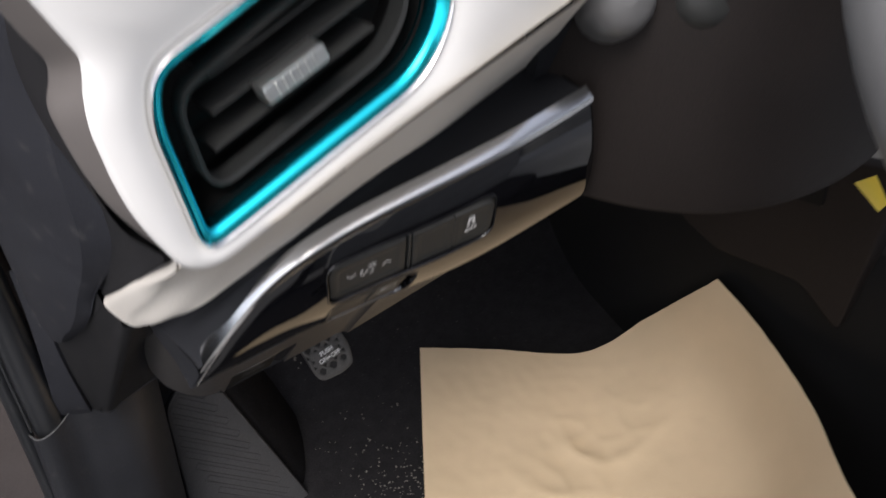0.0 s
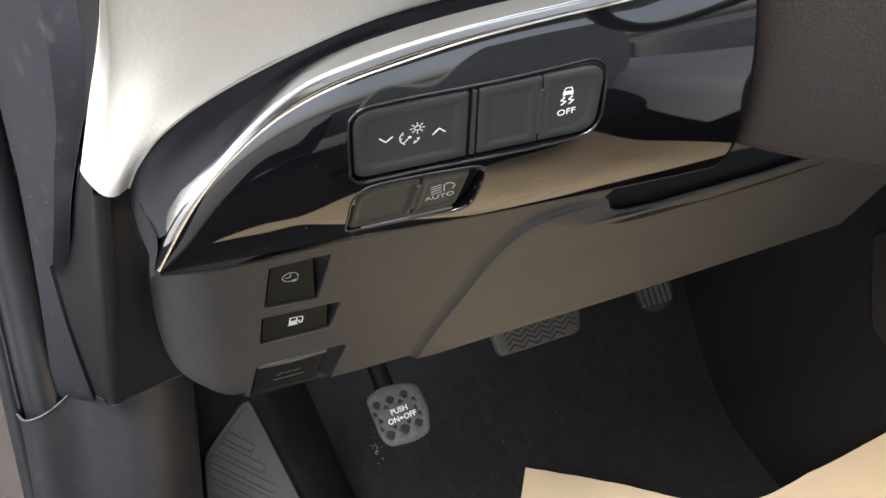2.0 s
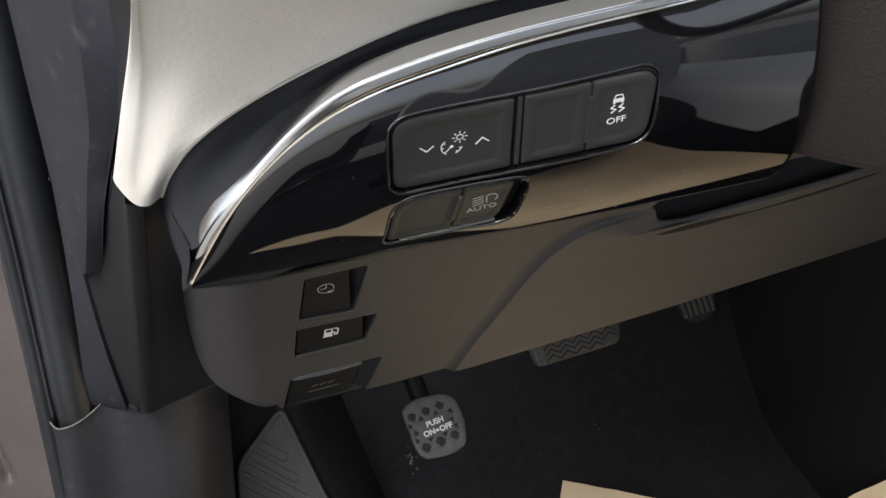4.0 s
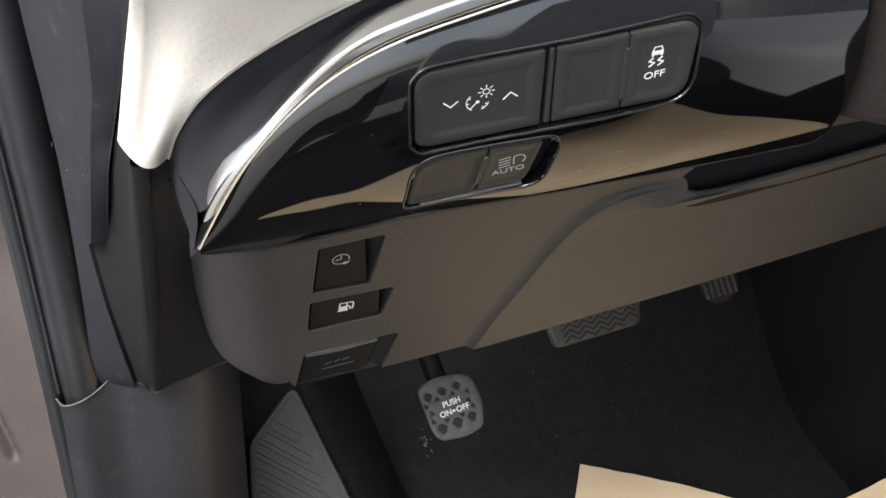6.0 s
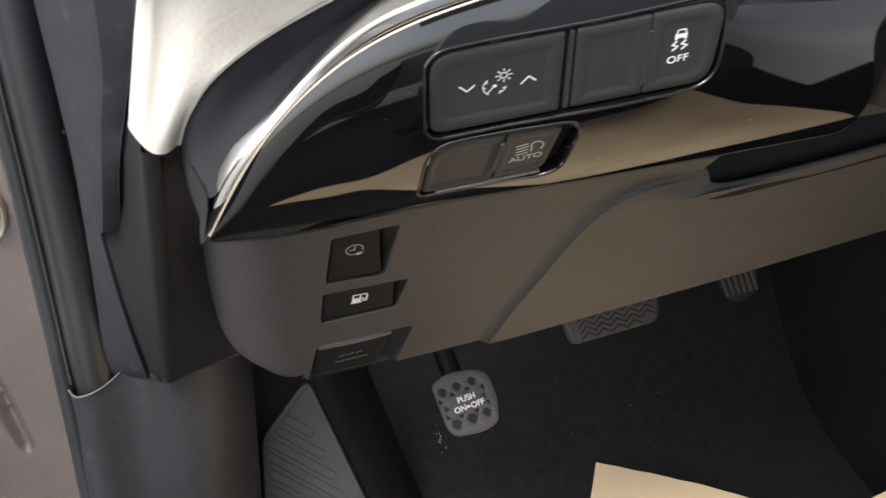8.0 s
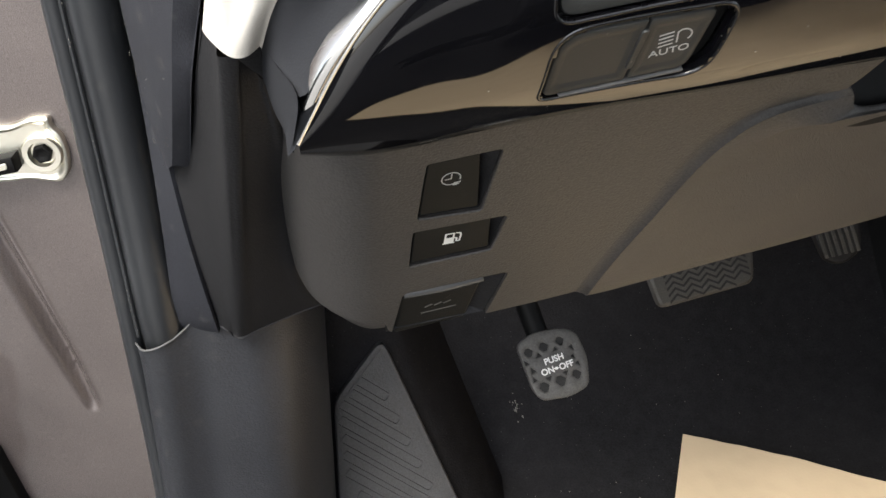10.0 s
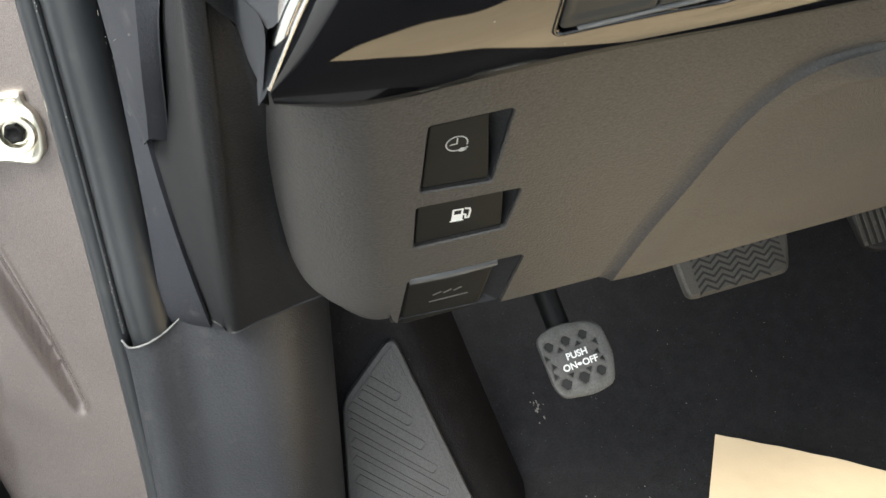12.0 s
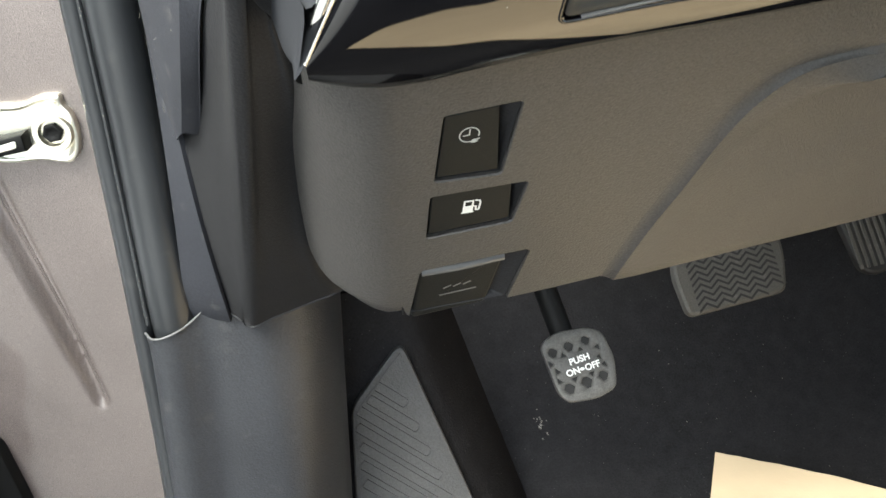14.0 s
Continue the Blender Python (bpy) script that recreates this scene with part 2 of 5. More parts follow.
def tube(bm, path, r, seg=12, caps=True):
    """A round bar along a path; r may be one radius or one for each point."""
    path = [Vector(p) for p in path]
    rings = []
    side = None
    for i, p in enumerate(path):
        d = (path[min(i + 1, len(path) - 1)] - path[max(i - 1, 0)]).normalized()
        if side is None:
            side = d.orthogonal().normalized()
        side = (side - d * side.dot(d)).normalized()
        up = d.cross(side)
        rr = r[i] if isinstance(r, (list, tuple)) else r
        rings.append([p + (side * math.cos(a) + up * math.sin(a)) * rr for a in (2 * math.pi * k / seg for k in range(seg))])
    loops(bm, rings, cap_first=caps, cap_last=caps)


def strokes(bm, face, lines, w, width=0.0005, high=0.0001):
    """Printed lines, each a chain of 2D points."""
    for chain in lines:
        chain = [Vector(p) for p in chain]
        for a, b in zip(chain[:-1], chain[1:]):
            d = (b - a).normalized()
            s = Vector((-d.y, d.x)) * width / 2
            e = d * width * 0.3
            q = [a - e - s, b + e - s, b + e + s, a - e + s]
            loops(bm, [face.ring(q, w), face.ring(q, w + high)])


def blot(bm, face, loop, w, high=0.0001):
    loops(bm, [face.ring([Vector(p) for p in loop], w), face.ring([Vector(p) for p in loop], w + high)])


def arc(cx, cy, r, a0, a1, n=14):
    return [(cx + r * math.cos(radians(a0 + (a1 - a0) * k / n)), cy + r * math.sin(radians(a0 + (a1 - a0) * k / n))) for k in range(n + 1)]


def lettering(name, text, face, u, v, w, size, mat, parent, spin=0.0, label="", stretch=1.0, bold=0.0):
    """Words in the built-in font, lying on a face."""
    cu = bpy.data.curves.new(name, "FONT")
    cu.body, cu.size, cu.align_x, cu.align_y, cu.extrude, cu.offset = text, size, "CENTER", "CENTER", 0.0001, bold
    tmp = new(name + "_source", cu)
    bpy.context.view_layer.update()
    me = bpy.data.meshes.new_from_object(tmp.evaluated_get(bpy.context.evaluated_depsgraph_get()))
    bpy.data.objects.remove(tmp)
    c, s = math.cos(radians(spin)), math.sin(radians(spin))
    for p in me.vertices:
        x, y = p.co.x * stretch, p.co.y
        p.co = face.at(u + x * c - y * s, v + x * s + y * c, w + p.co.z)
    me.materials.clear()
    me.materials.append(mat)
    me.name = name
    ob = new(name, me)
    ob.parent = parent
    return tagged(ob, label)


# working faces
SW = Face((0.200, 0.404, 0.631), (-0.015, -0.909, -0.417), (0.101, -0.0079, 0.0141))
KN = Face((0.1642, 0.5213, 0.4944), (0.0813, -0.8717, -0.4833), (1, 0.0933, 0))
VT = Face((0.079, 0.342, 0.760), (0.12, -1, 0.15), (1, 0.12, 0))
PD = Face((0.2500, 0.6705, 0.2680), (-0.05, -0.80, 0.60), (1, 0.02, 0.10))


def uv(pairs):
    return [Vector(p) for p in pairs]


def kn(pairs):
    return [KN.flat(KN.xz(x, z)) for x, z in pairs]


# ---- setting ----
bm = bmesh.new()
sheet(bm, [[(-40, -40, -0.42), (40, -40, -0.42)], [(-40, 40, -0.42), (40, 40, -0.42)]], 1, 1, False)
tagged(part("ground", bm, CONCRETE, thick=0.05), "grey concrete floor under and around the car", "ground", kind="structure")

bm = bmesh.new()
rows = []
for y, z, lx in ((-0.60, 0.0, -0.04), (-0.2, 0.0, -0.03), (0.2, -0.004, 0.0), (0.5, -0.012, 0.03), (0.72, -0.014, 0.05), (0.86, 0.02, 0.05), (0.98, 0.13, 0.05), (1.08, 0.30, 0.05), (1.12, 0.62, 0.05)):
    rows.append([(lx, y, z + 0.03), (lx + 0.08, y, z), (0.35, y, z), (0.55, y, z), (0.78, y, z + 0.01)])
sheet(bm, rows, 6, 6)
for v in bm.verts:
    v.co.z += 0.004 * noise.noise(v.co * 9) - 0.10 * math.exp(-(((v.co.x - 0.08) / 0.085) ** 2) - ((v.co.y - 0.62) / 0.10) ** 2)
tagged(part("floor", bm, CARPET, thick=0.01), "black carpeted car floor rising to the toe board", "floor", kind="structure")

bm = bmesh.new()
sheet(bm, [[(0.775, -0.6, -0.02), (0.77, 0.30, -0.02), (0.77, 1.1, -0.02)], [(0.79, -0.6, 0.33), (0.785, 0.30, 0.36), (0.785, 1.1, 0.42)], [(0.81, -0.6, 0.345), (0.81, 0.30, 0.375), (0.83, 1.1, 0.62)]], 4, 4)
tagged(part("wall_right", bm, HOLE, thick=0.01), "dark plastic side of the centre console", "console", kind="structure")
# White strip kept out of view, added to brighten the gloss panel's reflected band.
bm = bmesh.new()
sheet(bm, [[(0.762, -0.6, 0.245), (0.760, 0.27, 0.265)], [(0.764, -0.6, 0.345), (0.762, 0.27, 0.375)], [(0.790, -0.6, 0.40), (0.790, 0.27, 0.43)], [(0.85, -0.6, 0.42), (0.85, 0.27, 0.45)], [(1.0, -0.6, 0.42), (1.0, 0.27, 0.45)], [(1.02, -0.6, 0.10), (1.02, 0.27, 0.10)]], 4, 4)
tagged(part("console_reflector", bm, SATIN_WHITE, thick=0.01), "unseen white strip added for the pale band in the panel's reflection", "console", kind="structure")
# Unseen side and rear walls, made pale to lighten what the gloss panel reflects.
bm = bmesh.new()
sheet(bm, [[(1.5, -1.33, -0.1), (1.5, 1.12, -0.1)], [(1.5, -1.33, 0.56), (1.5, 1.12, 0.62)]], 4, 4, False)
tagged(part("wall_far", bm, PALE_TRIM, thick=0.03), "unseen passenger side wall, pale for the panel's reflection", "door lining", kind="structure")
bm = bmesh.new()
sheet(bm, [[(-0.1, -1.3, -0.1), (1.47, -1.3, -0.1)], [(-0.1, -1.3, 0.56), (1.47, -1.3, 0.56)]], 4, 4, False)
tagged(part("wall_rear", bm, PALE_TRIM, thick=0.03), "unseen rear wall, pale for the panel's reflection", "wall", kind="structure")
bm = bmesh.new()
sheet(bm, [[(-0.06, -1.3, 1.34), (0.7, -1.3, 1.40), (1.5, -1.3, 1.34)], [(-0.06, -0.5, 1.26), (0.7, -0.5, 1.32), (1.5, -0.5, 1.26)], [(-0.06, -0.06, 1.18), (0.7, -0.02, 1.24), (1.5, -0.06, 1.18)]], 5, 5)
tagged(part("ceiling", bm, LINING, thick=0.03), "pale fabric headliner of the car", "ceiling", kind="structure")
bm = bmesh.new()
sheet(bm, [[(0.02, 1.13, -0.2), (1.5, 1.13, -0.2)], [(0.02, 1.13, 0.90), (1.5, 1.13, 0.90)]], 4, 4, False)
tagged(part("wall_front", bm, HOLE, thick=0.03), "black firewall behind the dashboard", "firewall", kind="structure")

# Black sheet added behind the trims so their gaps look shaded.
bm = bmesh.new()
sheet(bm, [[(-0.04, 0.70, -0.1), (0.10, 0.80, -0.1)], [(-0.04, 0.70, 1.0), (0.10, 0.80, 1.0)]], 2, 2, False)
tagged(part("gap_sheet", bm, HOLE, thick=0.01), "black sheet added to darken the gaps behind the trims", "wall", kind="structure")

# Unseen wall, added to block rear-left light and darken the gloss panel's reflection.
bm = bmesh.new()
sheet(bm, [[(-0.075, -1.33, -0.35), (-0.075, -0.60, -0.35), (-0.075, -0.46, -0.35)], [(-0.075, -1.33, 0.50), (-0.075, -0.60, 0.50), (-0.075, -0.46, 0.50)]], 2, 2, False)
tagged(part("side_light_block", bm, SEAT_DARK, thick=0.03), "unseen black side wall added to block light from the rear left", "wall", kind="structure")

# Unseen sill, added so the gloss panel reflects black at its left.
bm = bmesh.new()
sheet(bm, [[(-0.15, -1.3, -0.30), (-0.15, 0.62, -0.30)], [(-0.145, -1.3, -0.02), (-0.145, 0.62, -0.02)], [(-0.13, -1.3, 0.015), (-0.13, 0.62, 0.015)], [(-0.06, -1.3, 0.03), (-0.06, 0.62, 0.025)], [(-0.035, -1.3, 0.02), (-0.035, 0.62, 0.02)], [(-0.03, -1.3, -0.03), (-0.03, 0.62, -0.03)]], 3, 3, False)
tagged(part("reflected_sill", bm, KICK, thick=0.004), "unseen black sill added to darken the panel's reflection", "sill", kind="structure")

# Unseen open door, placed and sized to block low light from the left.
bm = bmesh.new()
sheet(bm, [[(-0.29, 0.60, z), (-0.60, 0.23, z), (-1.00, -0.25, z)] for z in (-0.22, 0.1, 0.4, 0.72)], 3, 3, False)
tagged(part("door_light_block", bm, SEAT_DARK, thick=0.05), "unseen black door panel added to block light from the left", "door", kind="structure")

# painted hinge pillar with a pressed groove
JB = Face((-0.085, 0.672, 0.498), (-0.10, -1, 0.0), (1, -0.10, 0))
bm = bmesh.new()
GROOVE = [V(x, 0, z) for x, z in ((-0.1085, 0.292), (-0.1165, 0.335), (-0.131, 0.40), (-0.152, 0.49), (-0.182, 0.56), (-0.23, 0.63))]


def pressed(x, z):
    """Depth of the pressings: one long groove, and beside its foot a swell added for highlights."""
    p, best, along = V(x, 0, z), 9.0, 0.0
    for k, (a, b) in enumerate(zip(GROOVE[:-1], GROOVE[1:])):
        f = max(0.0, min(1.0, (p - a).dot(b - a) / (b - a).length_squared))
        d = (p - a.lerp(b, f)).length
        if d < best:
            best, along = d, (k + f) / 5
    wide = 0.0032 + 0.0062 * along
    w = -0.0105 * math.exp(-(best / wide) ** 2) * min(1.0, 0.45 + along * 2.2)
    for cx, cz, rx, rz, h in ((-0.150, 0.330, 0.030, 0.060, 0.0030),):
        q = ((x - cx) / rx) ** 2 + ((z - cz) / rz) ** 2
        w += h * math.exp(-q) * (1 + 0.35 * noise.noise(V(x * 40, z * 30, 2)))
    return w + 0.0006 * noise.noise(V(x * 25, z * 18, 5))


xs = [-0.34 + 0.012 * k for k in range(10)] + [-0.22 + 0.0025 * k for k in range(72)] + [-0.04, -0.02]
zs = [-0.40 + 0.04 * k for k in range(13)] + [0.12 + 0.004 * k for k in range(140)] + [0.68 + 0.034 * k for k in range(11)]
sheet(bm, [[JB.xz(x, z, pressed(x, z)) for x in xs] for z in zs], 1, 1, False)
sheet(bm, [[JB.xz(x, z, -0.02) for x in (-0.34, -0.02)] for z in (-0.40, 1.02)], 1, 1, False)
pillar = tagged(part("wall_left", bm, PAINT, angle=80), "taupe metallic painted door pillar with a pressed groove", "door pillar", kind="structure")

# ---- dashboard ----
dash = thing("dashboard", None, "cream and black car dashboard with switches below the air vent", "dashboard")

# black gloss switch panel: one even roll from the chrome strip to its lower edge
TOP = [(0.0676, 0.419, 0.5899), (0.0847, 0.4095, 0.6216), (0.1029, 0.4059, 0.6448), (0.1262, 0.4035, 0.6642), (0.1518, 0.3995, 0.6777), (0.1821, 0.3989, 0.6863), (0.2124, 0.3963, 0.6949), (0.2498, 0.395, 0.702), (0.2994, 0.3965, 0.7093), (0.361, 0.4055, 0.717)]
LOW = [(0.068, 0.426, 0.582), (0.0865, 0.44, 0.573), (0.1065, 0.4435, 0.5717), (0.1266, 0.4428, 0.575), (0.1466, 0.4412, 0.5783), (0.19, 0.4385, 0.5835), (0.234, 0.431, 0.5889), (0.264, 0.428, 0.5932), (0.296, 0.4285, 0.595), (0.38, 0.4455, 0.5929)]
TOP, LOW = ease(crom(TOP, 32), 160), ease(crom(LOW, 32), 500)
# Switch face tilted back, origin and axis lengths fitted to the camera's view.
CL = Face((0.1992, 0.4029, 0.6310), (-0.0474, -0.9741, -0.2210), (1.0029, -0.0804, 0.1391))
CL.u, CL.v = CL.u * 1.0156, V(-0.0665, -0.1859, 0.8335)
base = round_poly(uv([(-0.0408, 0.0055), (0.0780, 0.0055), (0.0795, 0.0485), (-0.0395, 0.0485)]), [0.008, 0.012, 0.010, 0.010], 7)
LO = Face(SW.at(-0.0106, -0.0158, 0.0020), SW.n + SW.v * -0.12, SW.u)
pocket = round_poly(uv([(-0.0375, -0.0168), (0.0250, -0.0172), (0.0335, 0.0160), (-0.0305, 0.0168)]), [0.0045, 0.010, 0.008, 0.012], 7)


def edge_of(loop, x, y):
    """Distance from an outline, negative inside it."""
    best, hit = 9.0, False
    for a, b in zip(loop, loop[1:] + loop[:1]):
        best = min(best, (a.x - x) ** 2 + (a.y - y) ** 2)
        if (a.y > y) != (b.y > y) and x < a.x + (b.x - a.x) * (y - a.y) / (b.y - a.y):
            hit = not hit
    return -math.sqrt(best) if hit else math.sqrt(best)


ROLL = []
STEPS = 90
for k in range(STEPS + 1):
    f = k / STEPS
    row = []
    for p, q in zip(TOP, LOW):
        far = (q - p).length
        c1 = p + V(0, -0.37, -0.93) * far * 0.30
        c2 = q + V(0, -0.88, 0.475) * far * 0.32
        row.append(p * (1 - f) ** 3 + c1 * 3 * f * (1 - f) ** 2 + c2 * 3 * f * f * (1 - f) + q * f ** 3)
    ROLL.append(row)
bm = bmesh.new()
# the last rows tuck the lower edge under; the last columns turn the end back
ROWS = ROLL + [[p + V(0, 0.0022, -0.0006) for p in LOW], [p + V(0, 0.0060, 0.0004) for p in LOW], [p + V(0, 0.0500, 0.0040) for p in LOW]]
sheet(bm, [r + [r[-1] + V(0.0022, 0.0020, 0), r[-1] + V(0.0036, 0.0060, 0), r[-1] + V(0.0040, 0.05, 0)] for r in ROWS], 1, 1, False)
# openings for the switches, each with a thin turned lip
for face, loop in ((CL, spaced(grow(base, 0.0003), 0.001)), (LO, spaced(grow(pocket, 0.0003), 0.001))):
    coarse = loop[::2]
    lo_x, hi_x = min(p.x for p in loop) - 0.003, max(p.x for p in loop) + 0.003
    lo_y, hi_y = min(p.y for p in loop) - 0.003, max(p.y for p in loop) + 0.003
    near = {}
    turn = Matrix((face.u, face.v, face.n)).transposed().inverted()
    for v in bm.verts:
        w = turn @ (v.co - face.o)
        if v.co.y < 0.446 and lo_x < w.x < hi_x and lo_y < w.y < hi_y and abs(w.z) < 0.02:
            near[v] = (edge_of(coarse, w.x, w.y), w)
    rise = [min(near.values(), key=lambda g: (g[1].xy - p).length_squared)[1].z for p in loop]
    rise = [sum(rise[(i + k) % len(rise)] for k in range(-4, 5)) / 9 for i in range(len(rise))]
    bmesh.ops.delete(bm, geom=[f for f in bm.faces if all(v in near and near[v][0] < 0.0011 for v in f.verts)], context="FACES")
    loops(bm, [[face.at(p.x, p.y, h + d) for p, h in zip(grow(loop, g), rise)] for g, d in ((0.0018, -0.0012), (0.0013, 0.0001), (0.0007, 0.0005), (0.0001, 0.0003), (-0.0003, -0.0006), (-0.0003, -0.0060))], cap_last=False)
part("switch_panel", bm, PIANO, dash, "glossy piano black switch panel", angle=80)

# chrome strip along its upper edge, with a thin bead beside it
RIM = [(0.0631, 0.4235, 0.5829), (0.0742, 0.4105, 0.6136), (0.0932, 0.4059, 0.6388), (0.1142, 0.4017, 0.6618), (0.1381, 0.3962, 0.6808), (0.1686, 0.3956, 0.6911), (0.2064, 0.3931, 0.7005), (0.2498, 0.392, 0.7078), (0.2994, 0.394, 0.7148), (0.36, 0.4026, 0.7221)]
bm = bmesh.new()
rings = []
for i, (p, q) in enumerate(zip(ease(crom(RIM, 32), 160), TOP)):
    out = SW.n
    s = min(1.0, 0.35 + i / 88)
    rings.append([p - out * 0.010] + [p.lerp(q, g) + out * h * s for g, h in ((0.0, -0.0006), (0.05, 0.0002), (0.25, 0.0010), (0.46, 0.0018), (0.54, 0.0021), (0.62, 0.0021), (0.72, 0.0016), (0.82, 0.0008), (0.85, 0.0002))] + [p.lerp(q, 0.86) - out * 0.0012, q.lerp(p, 0.1) - out * 0.010])
loops(bm, rings[20:], cap_first=True, cap_last=True)
strip = part("chrome_strip", bm, CHROME, dash, "satin chrome strip", angle=50)
bm = bmesh.new()
loops(bm, rings[:20], cap_first=True, cap_last=True)
part("strip_foot", bm, DARK_SOFT, strip, "dark plastic foot of the strip", angle=50)
bm = bmesh.new()
tube(bm, [q.lerp(p, 0.03) + SW.n * 0.0006 for p, q in zip(ease(crom(RIM, 32), 160), TOP)], [0.0007] * 289, 8)
part("bead", bm, CHROME, strip, "thin bright bead")

# dark channel between the cream pad and the chrome strip
EDGE = [(0.0572, 0.4700, 0.6112), (0.0650, 0.4380, 0.6360), (0.0790, 0.4125, 0.6600), (0.1030, 0.4040, 0.6780), (0.1400, 0.4030, 0.6945), (0.1740, 0.4090, 0.7040), (0.2120, 0.4190, 0.7090), (0.2520, 0.4290, 0.7120), (0.3020, 0.4470, 0.7150), (0.3690, 0.4720, 0.7180)]
bm = bmesh.new()
rows = [[Vector(p) + V(0, 0.02, 0.012) for p in EDGE], [Vector(p) + V(0, 0.004, -0.002) for p in EDGE], [(Vector(p) * 0.45 + Vector(q) * 0.55) + V(0, 0.010, -0.004) for p, q in zip(EDGE, RIM)], [Vector(q) + V(0.0005, 0.002, -0.001) for q in RIM]]
rows[1][0], rows[2][0], rows[3][0] = V(0.0582, 0.4728, 0.6105), V(0.0636, 0.4445, 0.6105), V(0.0700, 0.4130, 0.6090)
sheet(bm, rows, 6, 4)
part("channel", bm, DARK_SOFT, dash, "dark grained channel below the cream pad")
bm = bmesh.new()
sheet(bm, [[V(0.0580, 0.4722, 0.6108), V(0.0632, 0.4440, 0.6108), V(0.0692, 0.4115, 0.6098), V(0.0655, 0.4200, 0.5890)],
           [V(0.0568, 0.4820, 0.6000), V(0.0606, 0.4610, 0.5960), V(0.0650, 0.4310, 0.5960), V(0.0638, 0.4300, 0.5850)],
           [V(0.0562, 0.4905, 0.5905), V(0.0590, 0.4760, 0.5820), V(0.0626, 0.4520, 0.5815), V(0.0632, 0.4380, 0.5790)],
           [V(0.0590, 0.4950, 0.5870), V(0.0620, 0.4810, 0.5785), V(0.0650, 0.4570, 0.5780), V(0.0655, 0.4430, 0.5760)]], 4, 4)
part("channel_end", bm, DARK_SOFT, dash, "blue grey facet closing the channel", angle=60)

# cream pad: side, ridge and underside up to the vent surround
RIDGE = [(0.0455, 0.4725, 0.6070), (0.0500, 0.4560, 0.6290), (0.0585, 0.4280, 0.6610), (0.0660, 0.4030, 0.6930), (0.0690, 0.3810, 0.7210), (0.0720, 0.3560, 0.7480)]
bm = bmesh.new()
SIDE = [(0.0340, 0.4960, 0.6130), (0.0420, 0.4660, 0.6420), (0.0500, 0.4360, 0.6710), (0.0575, 0.4060, 0.6970), (0.0630, 0.3810, 0.7190), (0.0655, 0.3640, 0.7360)]
lower = [[RIDGE[0], (0.0515, 0.4690, 0.6078), EDGE[0]],
         [RIDGE[1], (0.0570, 0.4440, 0.6300), EDGE[1]],
         [RIDGE[2], (0.0680, 0.4180, 0.6600), EDGE[2]],
         [RIDGE[3], (0.0830, 0.3960, 0.6920), EDGE[3]],
         [(0.0720, 0.3560, 0.7480), (0.1000, 0.3800, 0.7170), EDGE[4]],
         [(0.1150, 0.3440, 0.7620), (0.1350, 0.3720, 0.7310), EDGE[5]],
         [(0.1600, 0.3480, 0.7770), (0.1800, 0.3760, 0.7420), EDGE[6]],
         [(0.2100, 0.3550, 0.7910), (0.2250, 0.3860, 0.7490), EDGE[7]],
         [(0.2700, 0.3640, 0.8060), (0.2820, 0.4050, 0.7590), EDGE[8]],
         [(0.3300, 0.3740, 0.8210), (0.3500, 0.4250, 0.7690), EDGE[9]]]
ends = [EDGE[0], EDGE[1], EDGE[2], EDGE[3], (0.1215, 0.4035, 0.6870), EDGE[4]]
inner_row = [lower[0][1], lower[1][1], lower[2][1], lower[3][1], (0.0910, 0.3890, 0.7040), lower[4][1]]
sheet(bm, [[Vector(a) + V(0.004, 0.010, 0), a, Vector(a).lerp(Vector(b), 0.6) + V(-0.0012, -0.0012, 0), b, m, e] for a, b, m, e in zip(SIDE, RIDGE, inner_row, ends)], 6, 5)
sheet(bm, lower[4:], 5, 5)
sheet(bm, [[r[2] for r in lower], [Vector(r[2]) + V(0.001, 0.004, -0.001) for r in lower], [Vector(r[2]) + V(0.0, 0.02, 0.012) for r in lower]], 5, 2)
part("cream_pad", bm, CREAM, dash, "cream grained soft pad", angle=70)

# white vent surround with its opening
ring_line = round_poly([VT.flat(VT.xz(x, z)) for x, z in ((0.0770, 0.7585), (0.2090, 0.8020), (0.2310, 0.8320), (0.2260, 0.8800), (0.2040, 0.8980), (0.1340, 0.8720), (0.0750, 0.8500), (0.0690, 0.8270))], [0.012, 0.03, 0.02, 0.02, 0.02, 0.03, 0.012, 0.02], 6)
SIDE_EDGE = [(0.0280, 0.9130), (0.0392, 0.8887), (0.0454, 0.8742), (0.0512, 0.8612), (0.0500, 0.8523), (0.0462, 0.8430), (0.0455, 0.8318), (0.0477, 0.8075), (0.0510, 0.7900), (0.0563, 0.7749)]
outer = round_poly([VT.flat(VT.xz(x, z)) for x, z in [(0.0660, 0.7530), (0.0820, 0.7470), (0.1600, 0.7700), (0.2700, 0.8000), (0.3300, 0.8150), (0.3420, 0.8700), (0.3300, 0.9500), (0.1500, 0.9400)] + SIDE_EDGE], [0.01, 0.01, 0.02, 0.02, 0.02, 0.02, 0.03, 0.03] + [0.008] * 10, 5)
bm = bmesh.new()
plate(bm, VT, outer, [grow(ring_line, 0.0014)], 0.03, 0.003)
surround = part("vent_surround", bm, SATIN_WHITE, dash, "satin white vent surround", angle=70)
bm = bmesh.new()
flank = [(x, z, w) for (x, z), w in zip(SIDE_EDGE + [(0.0610, 0.7650)], (1, 1, 1, 1, 1, 1, 0.9, 0.7, 0.5, 0.3, 0.15))]
